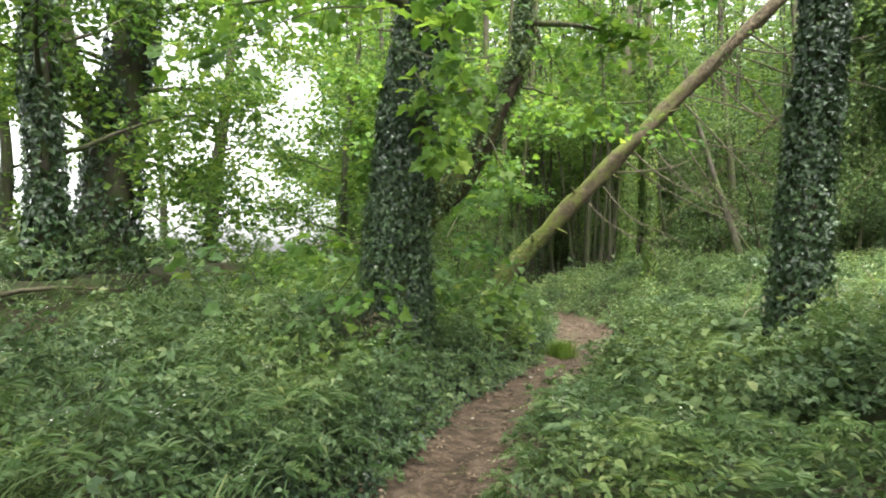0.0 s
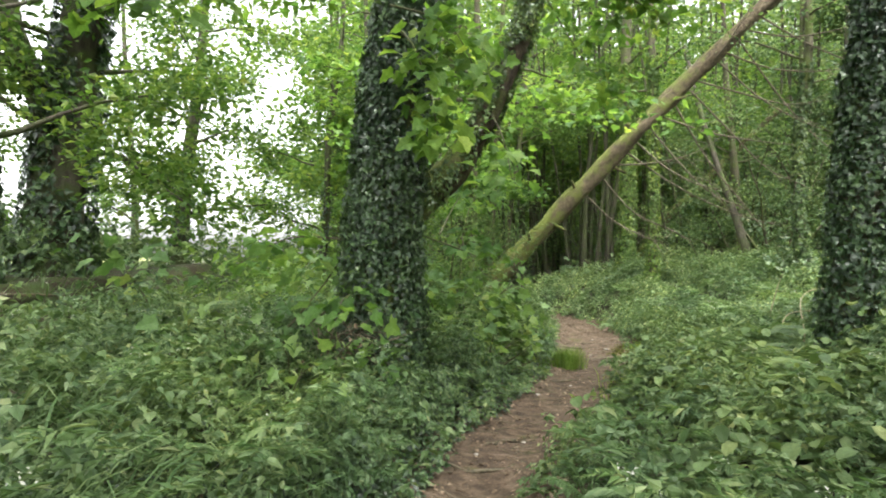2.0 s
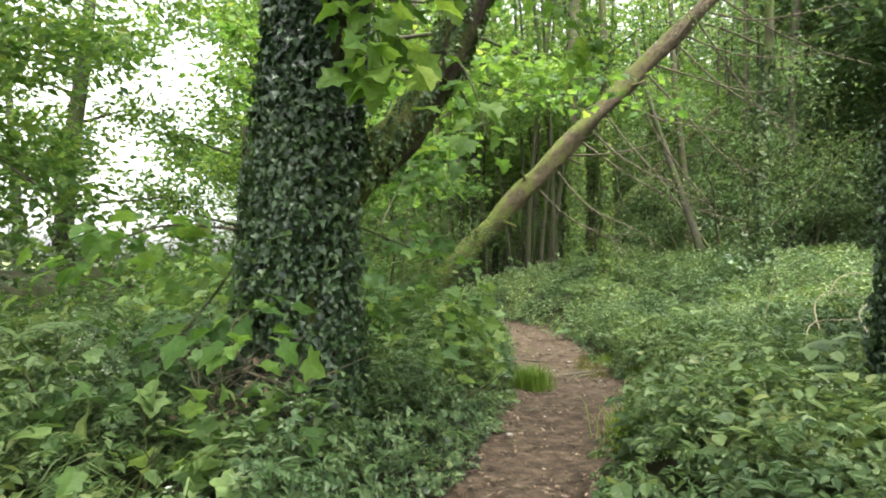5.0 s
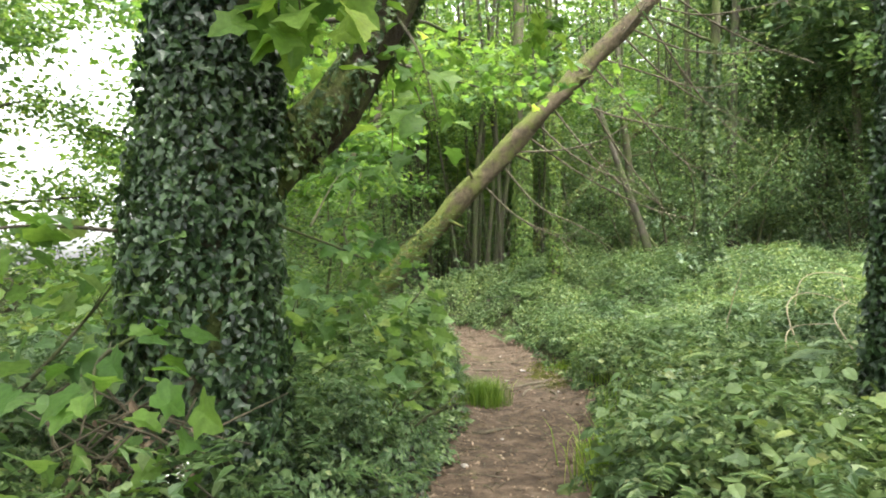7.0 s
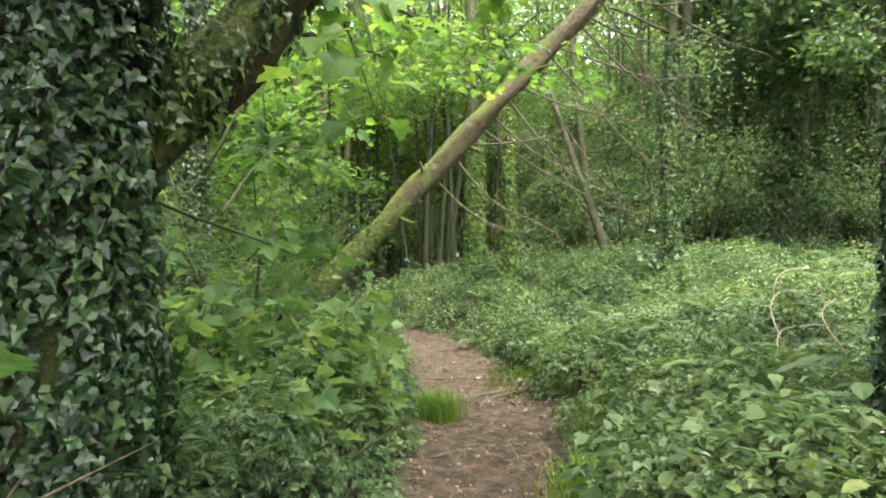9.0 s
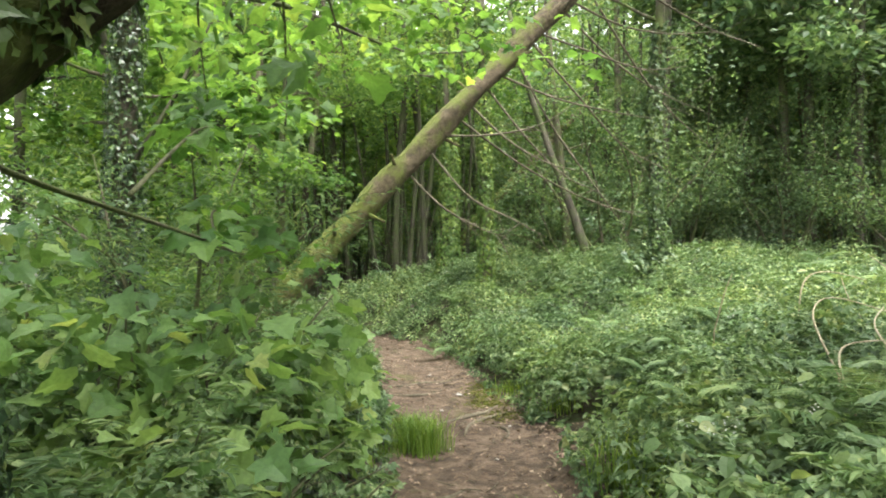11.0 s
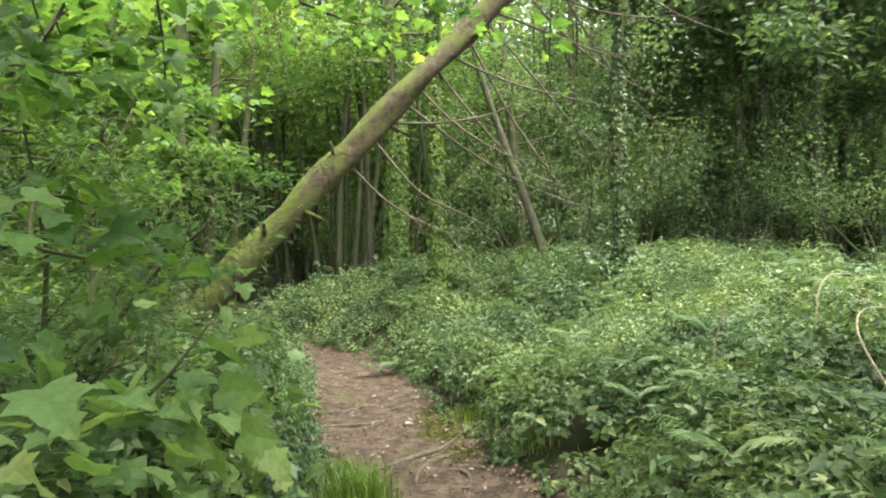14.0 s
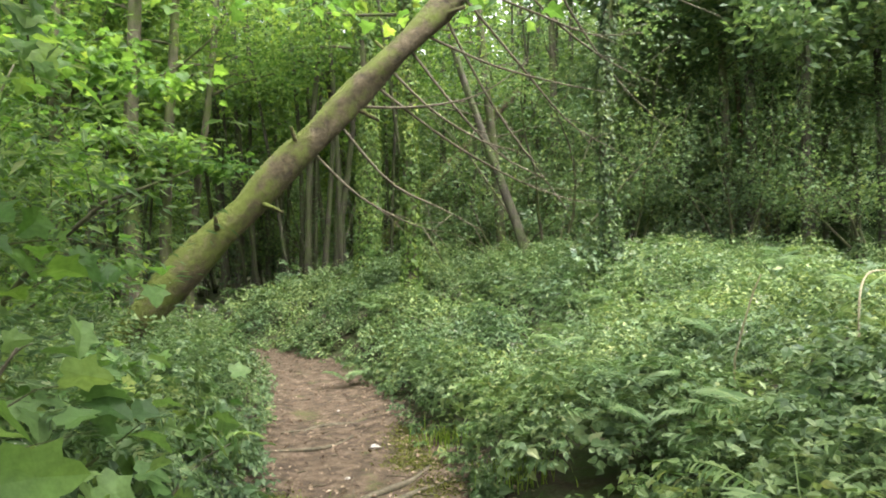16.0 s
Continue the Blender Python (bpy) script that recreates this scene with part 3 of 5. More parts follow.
# The slim ivy-clad sycamore behind the saplings, its limbs spread over the path
spine = [(-0.4, 10.7, -0.2), (-0.42, 10.7, 1.5), (-0.38, 10.75, 3.2), (-0.3, 10.7, 5.5), (-0.2, 10.7, 10)]
tree("sycamore_tree", spine, 0.14, 0.05, "slim dark ivy-clad sycamore with bright sprays over the path", DARK_BARK,
     limbs=[((-0.3, 10.7, 4.2), (0.9, 0.36, 0.1), 4.6, 0.045), ((-0.3, 10.6, 2.4), (0.45, 0.05, 0.85), 2.4, 0.03), ((-0.3, 10.7, 4.6), (0.95, 0.1, 0.12), 4.2, 0.045),
            ((-0.3, 10.7, 4.4), (0.6, 0.8, 0.15), 4.0, 0.04), ((-0.3, 10.7, 3.4), (-0.6, 0.6, 0.3), 2.4, 0.03), ((-0.3, 10.7, 5.2), (0.8, 0.6, 0.3), 3.5, 0.04)],
     crown=(720, 0.145, LEAF_MAPLE, SYCAMORE, 0.24), ivy=(0.3, 6, 4600, 0.055, 0.09, 0.12), sides=12, split=True)

# Trees on the bank by the field
spine = [(-5.7, 7.7, 0.7), (-5.75, 7.7, 2), (-5.9, 7.8, 4), (-6.1, 7.8, 7), (-6.3, 7.9, 11)]
tree("bank_tree", spine, 0.22, 0.08, "ivy-covered tree on the earth bank by the field", DARK_BARK, "trees on the bank", round_limbs(spine, 2.4, 10, 14, 2.8, 0.05),
     (6500, 0.14, LEAF_SIMPLE, CANOPY, 0.28), (0.8, 7, 4500, 0.1, 0.11, 0.2))
spine = [(-6.2, 10.4, 0.9), (-6.2, 10.4, 2.2), (-6.05, 10.4, 3.4), (-5.85, 10.4, 5), (-5.6, 10.4, 7), (-5.45, 10.5, 11)]
big = tree("bank_tree", spine, 0.5, 0.2, "massive dark forked trunk on the earth bank", DARK_BARK, "trees on the bank", round_limbs(spine, 2.9, 10.5, 16, 3.4, 0.07),
           (9500, 0.14, LEAF_SIMPLE, CANOPY, 0.32), (1.0, 6.5, 5000, 0.11, 0.16, 0.35), sides=18)
fork = curve([(-6.1, 10.4, 3.3), (-6.4, 10.4, 4.0), (-6.95, 10.4, 5.2), (-7.45, 10.5, 8)], 16)
put_mesh("limb", tubes_mesh("limb", [tube(fork, np.linspace(0.3, 0.13, 16), 14, 0.1)]), DARK_BARK, big)
spine = [(-5.85, 15.1, 1.0), (-5.75, 15.1, 3), (-5.5, 15.1, 5), (-5.3, 15.1, 7.5), (-5.2, 15, 11)]
tree("bank_tree", spine, 0.2, 0.07, "slender leafy tree on the bank against the bright field", DARK_BARK, "trees on the bank", round_limbs(spine, 2.4, 10.5, 16, 2.6, 0.05),
     (7600, 0.14, LEAF_SIMPLE, CANOPY, 0.3), (1.2, 4, 500, 0.1, 0.05, 0.5))
for x, y, r, top in ((-2.9, 17.5, 0.12, 10), (-9.4, 21, 0.14, 11), (-1.3, 18.5, 0.13, 11), (-9.5, 12.5, 0.15, 10), (-8.6, 5.5, 0.18, 10)):
    spine = straight(x, y, top, (rng.uniform(-0.4, 0.8), 0.2))
    tree("bank_tree", spine, r, 0.05, "slender leafy tree at the edge of the wood", DARK_BARK, "trees on the bank", round_limbs(spine, 1.6, top - 0.7, 14, 2.4, 0.045),
         (4600, 0.14, LEAF_SIMPLE, CANOPY, 0.25), (1.0, 3.5, 350, 0.1, 0.05, 0.5), sides=10)

# Young sycamores whose layered leaves hang over the path
for x, y, r, top, reach in ((0.3, 21.0, 0.14, 12.5, ((1, -0.25, 0.12), (1, 0.2, 0.2), (0.9, -0.6, 0.15), (0.9, 0.5, 0.25), (0.6, -0.9, 0.2), (-0.6, -0.6, 0.25), (-0.9, 0.2, 0.2), (1, 0, 0.3))), (-1.2, 15.6, 0.1, 9.5, ((0.8, 0.5, 0.15), (0.6, 0.9, 0.2), (-0.3, 0.9, 0.2), (0.9, 0.1, 0.25), (-0.9, 0.2, 0.2), (0.2, -0.8, 0.2), (0.8, 0.8, 0.3), (-0.6, -0.7, 0.3)))):
    spine = straight(x, y, top, (0.4, 0), 0.1)
    ln = curve(spine, 20)
    lm = []
    for i, w in enumerate(reach * 2):
        z = 3.0 + i * (top - 3.4) / 16
        lm.append(((np.interp(z, ln[:, 2], ln[:, 0]), np.interp(z, ln[:, 2], ln[:, 1]), z), w, rng.uniform(1.7, 3.0) * (0.6 + 0.04 * top) * (1 - i * 0.02), 0.04))
    tree("young_sycamore", spine, r, 0.04, "young sycamore with level sprays of bright green lobed leaves", BARK, "young sycamores", lm, (3000, 0.15, LEAF_MAPLE, SYCAMORE, 0.3), (0.5, 4, 500, 0.08, 0.05, 0.4), sides=10, split=True)

# Measured trees in the bramble field and along its far side: x, y, radius, top, lean, ivy leaves
for x, y, r, top, lean, nivy, hi in ((6.33, 18.9, 0.27, 15, (0.3, 0), 11000, 7.5), (6.2, 16.4, 0.15, 13, (0.2, 0.1), 5200, 7), (8.8, 13.8, 0.13, 13, (0.1, 0.2), 5000, 6),
                                     (17.4, 19.5, 0.2, 16, (0.2, 0), 2600, 7), (17.5, 17.9, 0.18, 15, (-0.2, 0), 2600, 6), (21.2, 17.8, 0.18, 15, (0.1, 0), 2200, 6), (19.0, 20.8, 0.2, 16, (0.2, 0), 2600, 7),
                                     (1.8, 20.4, 0.19, 15, (0.1, 0), 700, 4), (2.45, 21.1, 0.15, 14, (0.5, 0), 500, 4), (2.9, 21.3, 0.1, 12, (1.1, 0.2), 200, 4), (0.2, 24.5, 0.18, 14, (0.5, 0), 300, 4), (10.5, 19.6, 0.15, 13, (-0.8, 0), 600, 4), (13.2, 21, 0.17, 14, (0.6, 0), 600, 5)):
    spine = straight(x, y, top, lean, 0.12)
    tree("woodland_tree", spine, r, 0.05, "slim woodland trunk with green ivy climbing from the brambles", BARK, "trees beyond the brambles", round_limbs(spine, 5.2 if x < 9 else 3.8, top - 0.5, 11, 2.4, 0.04),
         (1500 if x < 9 else 3600, 0.115, LEAF_SIMPLE, WOOD_LEAF if x > 8 else CANOPY, 0.34), (height(x, y) + 0.2, hi, nivy, 0.075, 0.05, 0.15), sides=12, ivy_leaf=IVY_PALE if x < 7 else IVY_MID, thin=0.15)

# Forked mossy tree on the far side
spine = [(20.0, 18.6, 0.3), (20.15, 18.7, 2.6), (20.5, 18.8, 4.0), (20.9, 18.9, 7), (21.1, 19, 13)]
moss_tree = tree("woodland_tree", spine, 0.22, 0.08, "forked trunk green with moss and ivy", MOSSY, "trees beyond the brambles", round_limbs(spine, 5, 11, 9, 2.8, 0.05), (2500, 0.13, LEAF_SIMPLE, CANOPY, 0.28), (1.2, 4.5, 1100, 0.1, 0.07, 0.2))
fork = curve([(20.13, 18.7, 2.5), (19.75, 18.8, 3.7), (19.4, 18.9, 5.6), (19.3, 19, 10)], 12)
put_mesh("limb", tubes_mesh("limb", [tube(fork, np.linspace(0.14, 0.05, 12), 10, 0.1)]), MOSSY, moss_tree)

# The leaning mossy trunk over the path, with bare hanging boughs
A, B = np.array([0.66, 15.3, -0.3]), np.array([8.61, 13.84, 8.0])
spine = [tuple(A + (B - A) * s + np.array([0, 0, 0.16 * math.sin(s * 3.1)])) for s in np.linspace(0, 1.18, 7)]
line = curve(spine, 30)
leaner = thing("leaning_tree", Vector(spine[0]), "dead trunk leaning across the path, green moss on its upper side", "fallen tree")
put_mesh("trunk", tubes_mesh("trunk", [tube(line, np.linspace(0.235, 0.15, 30) * (1 + 0.07 * np.sin(np.arange(30) * 1.7)), 18, 0.24, 3)]), MOSSY, leaner)
for s, (dx, dy, dz) in ((0.3, (0.15, -0.2, -0.1)), (0.38, (-0.1, -0.15, 0.16)), (0.47, (0.2, -0.1, -0.12)), (0.56, (-0.12, 0.1, 0.15)), (0.64, (0.16, -0.2, 0.05)), (0.24, (-0.05, -0.22, 0.12))):
    p = A + (B - A) * s + np.array([0, 0, 0.1])
    d = np.array([dx, dy, dz]) * 2.2
    put_mesh("broken_stub", tubes_mesh("broken_stub", [tube(np.array([p, p + d * 0.5, p + d * 0.9]), [0.05, 0.035, 0.022], 8, 0.3)]), MOSSY, leaner)
for s, end in ((0.52, (7.9, 13.5, 2.2)), (0.7, (8.6, 13.5, 3.1)), (0.59, (7.2, 13.6, 2.6)), (0.78, (9.2, 13.4, 4.3)), (0.45, (6.2, 13.9, 1.8)), (0.72, (9.0, 13.2, 5.0)), (0.8, (9.8, 13.3, 5.8)), (0.55, (6.7, 13.6, 3.0)), (0.4, (5.6, 14.2, 1.8)), (0.86, (10.2, 13.0, 6.8)), (0.74, (7.6, 13.3, 7.6)), (0.62, (8.3, 13.4, 4.0)), (0.66, (7.9, 13.8, 2.0)), (0.9, (10.8, 13.2, 5.6)), (0.48, (7.0, 13.7, 4.4)), (0.84, (9.9, 13.6, 3.6))):
    p = A + (B - A) * s
    e = np.array(end)
    mid1 = p + (e - p) * 0.35 + [0, 0, -0.22 + rng.uniform(-0.1, 0.1)]
    mid2 = p + (e - p) * 0.7 + [rng.uniform(-0.1, 0.1), 0, -0.2 + rng.uniform(-0.1, 0.1)]
    c = curve([p, mid1, mid2, e], 12)
    tubes = [tube(c, np.linspace(0.026, 0.006, 12), 6, 0.2)]
    for _ in range(6):
        q = c[rng.integers(3, 11)]
        d = unit((e - p) * 0.25 + rng.normal(0, 0.45, 3))
        L = rng.uniform(0.3, 0.8)
        tubes.append(tube(np.array([q, q + d * L * 0.5 + [0, 0, 0.03], q + d * L]), [0.009, 0.006, 0.003], 4))
    put_limb("bare_branch", tubes, TWIG, leaner, True, "thin bare drooping branch")


# A pale mossy fallen trunk deeper in the wood, and a dark dead pole leaning by the brambles
log_line = curve([(8.2, 24.2, 0.3), (9.6, 24.3, 2.6), (11.4, 24.5, 4.3), (13.2, 24.6, 5.95), (15, 24.8, 7.6)], 20)
log = thing("leaning_log", Vector(log_line[0]), "pale dead trunk furred with bright moss leaning in the wood", "fallen tree")
put_mesh("trunk", tubes_mesh("trunk", [tube(log_line, np.linspace(0.2, 0.13, 20), 12, 0.2, 8)]), MOSSY, log)
put_mesh("ivy", leaf_mesh("ivy", [ivy_on(log_line, np.linspace(0.2, 0.13, 20), 1.2, 6.6, 900, 0.11, 0.1, 0.2, LEAF_SIMPLE)]), IVY_PALE, log, "pale green creeper leaves")
pole_line = curve([(9.15, 16.4, 0.1), (9.0, 16.8, 1.9), (8.7, 17.5, 3.9), (8.4, 18.2, 6), (8.2, 18.7, 8)], 18)
dead = thing("dead_pole", Vector(pole_line[0]), "dark thin dead trunk leaning among the trees", "fallen tree")
put_mesh("trunk", tubes_mesh("trunk", [tube(pole_line, np.linspace(0.12, 0.06, 18), 10, 0.2, 4)]), DARK_BARK, dead)


# ---- woodland behind: a few trees built once, then copied ----
def far_tree(top, r, lo, leaves, size, mat, limb_len, label, n=13, clad=True):
    spine = [(0, 0, -0.3), (rng.uniform(-0.2, 0.2), 0, top * 0.3), (rng.uniform(-0.3, 0.3), rng.uniform(-0.3, 0.3), top * 0.65), (rng.uniform(-0.4, 0.4), 0, top)]
    return tree("woodland_tree", spine, r, 0.04, label, DARK_BARK, "trees of the wood", round_limbs(spine, lo, top - 0.4, n, limb_len, 0.05), (leaves, size, LEAF_SIMPLE, mat, 0.4), (0.3, 6, 620, 0.12, 0.07, 0.25) if clad else None, sides=8, thin=0.55, ivy_leaf=IVY_MID)


protos = [far_tree(15, 0.15, 3.8, 2800, 0.26, CANOPY, 3.4, "tall straight tree with bright green leaves in the wood", 11),
          far_tree(13, 0.11, 3.2, 2800, 0.25, CANOPY, 3.0, "thin leafy tree deep in the wood", 11),
          far_tree(16, 0.15, 4.5, 2700, 0.27, WOOD_LEAF, 3.2, "tall dark trunk with high leaves in the wood", 11),
          far_tree(12, 0.08, 3.0, 2600, 0.24, WOOD_LEAF, 2.6, "young leafy tree in the wood", 10),
          far_tree(17, 0.15, 5.5, 2700, 0.28, WOOD_LEAF, 3.2, "tall dark trunk with high leaves in the wood", 12)]
pole = far_tree(13, 0.075, 5.5, 380, 0.24, CANOPY, 1.6, "thin bare pole of a young tree in the wood", 4, False)
spots = []
tries = 0
while len(spots) < 80 and tries < 20000:
    tries += 1
    x, y = rng.uniform(-14, 46), rng.uniform(-8, 58)
    dist = math.hypot(x - 3, y - 10)
    if x < -0.17 * y + 0.5 or y < 14 and x < 9 or dist < (18.5 if x < 15 else 15) or dist > 44:
        continue
    if y < 21 and 4 < x < 19 and y < 14 + 0.45 * (x - 4):
        continue
    if abs(x - (3.5 + max(0, y - 19) * 0.06)) < 1.0 and y < 34:
        continue
    if any((x - a) ** 2 + (y - b) ** 2 < (1.7 if dist < 28 else 3.2) ** 2 for a, b in spots):
        continue
    spots.append((x, y))
for _ in range(13):
    a, r = rng.uniform(radians(38), radians(72)), rng.uniform(17, 30)
    spots.append((2 + r * math.sin(a), 6 + r * math.cos(a)))
for i, (x, y) in enumerate(spots):
    dark = x > 0.58 * y
    src = protos[[4, 2, 4, 4, 2][i % 5] if dark else [0, 1, 3, 0, 2, 1][i % 6]]
    m = pose(x, y, height(x, y), rng.uniform(-3, 3), rng.uniform(-3, 3), rng.uniform(0, 360))
    s = rng.uniform(0.85, 1.2)
    copy_thing(src, m @ Matrix.Diagonal((s, s, s, 1)))
for _ in range(170):
    a, r = rng.uniform(radians(-7), radians(62)), rng.uniform(16, 36)
    x, y = 2 + r * math.sin(a), 5 + r * math.cos(a)
    if abs(x - 3.8) > 0.8 and y > 19.5 + 0.15 * x:
        s = rng.uniform(0.6, 1.3)
        copy_thing(pole, pose(x, y, height(x, y), rng.uniform(-9, 9), rng.uniform(-9, 9), rng.uniform(0, 360)) @ Matrix.Diagonal((s, s, 1, 1)))
# Unseen trees added behind the start; their crowns shade the near undergrowth.
for x, y in ((4.2, -0.6), (-4.2, 0.8), (0.9, -3.4), (-7, -1.5), (8.8, -1.5), (3.4, -6.5), (-2.6, -6), (6, -4), (-5.5, -7), (10.5, -7)):
    copy_thing(protos[4 if x > 0 else 2], pose(x, y, height(x, y), 0, 0, rng.uniform(0, 360)))
for x, y, k, s in ((-1.6, 22.5, 1, 1.1), (1.2, 24.8, 0, 1.2), (-3.2, 26.5, 0, 1.2), (0.4, 30.5, 0, 1.25), (-2.4, 32, 0, 1.25), (4.9, 27.5, 0, 1.15), (-0.2, 26.8, 1, 1.2), (2.6, 33, 0, 1.3)):
    copy_thing(protos[k], pose(x, y, height(x, y), 0, 0, rng.uniform(0, 360)) @ Matrix.Diagonal((s, s, s, 1)))
pole.location = (20, 38, height(20, 38))
for k, src in enumerate(protos):
    src.location = (24 + 3.1 * k, 33 + 2.3 * (k % 2), height(24 + 3.1 * k, 33 + 2.3 * (k % 2)))


# Leafy shrubs under the trees
def shrub(x, y, tall, wide, leaves, size, mat, label, shape=LEAF_SIMPLE, name="shrub", stems=7, group="", low=0.15, split=False):
    z = height(x, y)
    ob = thing(name, (x, y, z), label, "shrub", group)
    spots = []
    for i in range(stems):
        a = i * 2.4 + rng.uniform(-0.4, 0.4)
        t, s = grow_limb((x + 0.08 * math.cos(a), y + 0.08 * math.sin(a), z - 0.1), (math.cos(a) * wide / tall, math.sin(a) * wide / tall, rng.uniform(0.7, 1.1)), tall * rng.uniform(0.75, 1.1), 0.015 + 0.006 * tall, 0.45, 3.2 if split else 1.8, 5)
        put_limb("stem", t, BARK, ob, split)
        spots += s
    spots = [s for s in spots if s[2] > z + low]
    if split:
        sd, _ = trail([s[0] for s in spots], [s[1] for s in spots])
        spots = [s for s, e in zip(spots, sd) if e > 0.42]
    put_mesh("foliage", leaf_mesh("foliage", [spray(spots, leaves, size, shape, 0.16 + 0.03 * tall, 0.55, 0.6)]), mat, ob)
    return ob


for x, y, tall, wide, mat, lab in ((10.6, 19.4, 3.6, 1.8, WOOD_LEAF, "leafy"), (12.6, 18.9, 3.4, 1.6, LAUREL, "glossy blue-green"), (14.6, 20.0, 3.8, 1.8, WOOD_LEAF, "leafy"), (14.9, 17.6, 2.7, 1.4, LAUREL, "glossy blue-green"),
                                   (11.6, 22.5, 4.2, 2, WOOD_LEAF, "leafy"),
                                   (-1.0, 20.5, 3.4, 1.8, CANOPY, "bright green"), (-0.4, 16.2, 2.6, 1.5, CANOPY, "bright green"), (-2.4, 18.6, 3.2, 1.8, CANOPY, "bright green"),
                                   (17.2, 20.8, 3.2, 1.6, LAUREL, "glossy blue-green"), (8.95, 14.1, 1.3, 0.6, LAUREL, "glossy blue-green"), (-3.8, 11.2, 1.8, 1.4, CANOPY, "bright green"), (-2.6, 15, 2.2, 1.4, CANOPY, "bright green"), (-4.6, 18, 2.4, 1.6, CANOPY, "bright green")):
    shrub(x, y, tall, wide, int(900 * tall), 0.13, mat, lab + " shrub under the trees", group="shrubs under the trees")

# Tall feathery hazels on the far side of the brambles
for x, y, tall in ((10.4, 17.4, 5.2), (11.9, 20.8, 6.2), (13.4, 18.2, 5.6), (15.6, 21.5, 6.5), (15.2, 27, 6.6), (17.2, 23, 6.5), (15.2, 16.2, 5.0), (18.8, 18.9, 5.6), (16.5, 13.6, 4.6), (20.5, 22, 6.5), (7.4, 24.5, 6.0)):
    shrub(x, y, tall, 1.9, 3400, 0.1, WOOD_LEAF, "tall hazel with fine hanging sprays beyond the brambles", name="hazel_shrub", stems=6, group="hazels beyond the brambles", low=1.3)

# Taller thicket filling the wood, copied
thicket = [shrub(30 + 3 * k, 40, tall, wide, n, 0.16, mat, lab, group="thicket in the wood") for k, (tall, wide, n, mat, lab) in enumerate((
    (5.5, 2.6, 3200, WOOD_LEAF, "tall leafy hazel thicket in the wood"), (6.5, 2.8, 3400, CANOPY, "tall bright green thicket in the wood"), (4.5, 2.4, 2800, WOOD_LEAF, "leafy thicket under the trees"), (5.0, 2.2, 2800, LAUREL, "glossy blue-green thicket under the trees")))]
placed = []
tries = 0
while len(placed) < 32 and tries < 9000:
    tries += 1
    x, y = rng.uniform(-6, 36), rng.uniform(8, 46)
    dist = math.hypot(x - 3, y - 10)
    if x < -0.12 * y + 0.5 or dist < 15 or dist > 40 or (dist < 27 and x < 0.62 * y) or x > 17 and dist < 26 or (y < 22 and 3 < x < 19 and y < 15.5 + 0.4 * (x - 4)) or (abs(x - 3.8) < 1.9 and y < 36) or x > 0.8 * y:
        continue
    if any((x - a) ** 2 + (y - b) ** 2 < 2.6 ** 2 for a, b in placed):
        continue
    placed.append((x, y))
    src = thicket[(2, 0, 3, 2)[len(placed) % 4] if x > 0.6 * y else (1, 0, 1, 2)[len(placed) % 4]]
    s = rng.uniform(0.8, 1.2)
    copy_thing(src, pose(x, y, height(x, y), 0, 0, rng.uniform(0, 360)) @ Matrix.Diagonal((s, s, s, 1)))

# Wood beyond wood: the far leaf mass
n = 92000
a = rng.uniform(radians(-11), radians(125), n)
rad = rng.uniform(42, 66, n)
px, py = 3 + rad * np.sin(a), 8 + rad * np.cos(a)
pz = 3.5 + 31.5 * rng.uniform(0, 1, n) ** 1.1
ok = (lumps(a * 40 + pz * 0.1, pz, 3.0, 41) + lumps(a * 90, pz, 1.3, 42) * 0.5 > 0.4 + 0.008 * np.maximum(pz - 12, 0))
# High layer of large leaves, added to keep light off the wood below.
rx, ry = rng.uniform(-4, 60, 6000), rng.uniform(21, 66, 6000)
inside = (ry > 37 - 0.3 * rx) & (rx > -0.1 * ry)
shade_layer = np.c_[rx, ry, 12.5 + rng.uniform(0, 6, 6000)][inside]
pos = np.concatenate([np.c_[px, py, pz][ok], shade_layer])
put_mesh("distant_woodland", leaf_mesh("distant_woodland", [turned(pos, rng.normal(0, 0.7, pos.shape) + [0, 0, 1], np.r_[rng.uniform(0.35, 0.75, len(pos) - len(shade_layer)), rng.uniform(0.7, 1.4, len(shade_layer))], LEAF_SIMPLE)]), WOOD_LEAF)
# Backdrop sheet: the shaded gaps inside the wood are painted dark in the noise.
BACK = rough_mat("distant_wood_painted_shade", [(0.32, (0.006, 0.011, 0.005)), (0.5, (0.018, 0.036, 0.01)), (0.62, (0.05, 0.09, 0.02)), (0.75, (0.1, 0.16, 0.035))], 0.55, (1, 1, 0.6), 0.8, 0.9, fine=3.0)
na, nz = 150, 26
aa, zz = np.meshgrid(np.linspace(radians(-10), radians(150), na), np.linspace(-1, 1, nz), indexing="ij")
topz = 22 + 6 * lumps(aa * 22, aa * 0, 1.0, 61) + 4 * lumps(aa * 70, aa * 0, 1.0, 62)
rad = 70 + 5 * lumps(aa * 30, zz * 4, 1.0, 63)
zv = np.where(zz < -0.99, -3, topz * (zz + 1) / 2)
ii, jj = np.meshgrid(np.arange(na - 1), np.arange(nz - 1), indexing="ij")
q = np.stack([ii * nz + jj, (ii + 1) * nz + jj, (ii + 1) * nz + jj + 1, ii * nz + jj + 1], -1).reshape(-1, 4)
tagged(put_mesh("backdrop", mesh_np("backdrop", np.stack([3 + rad * np.sin(aa), 8 + rad * np.cos(aa), zv], -1), q, np.full(len(q), 4)), BACK), "backdrop sheet of distant wood, its shaded gaps painted dark", "backdrop", kind="structure")
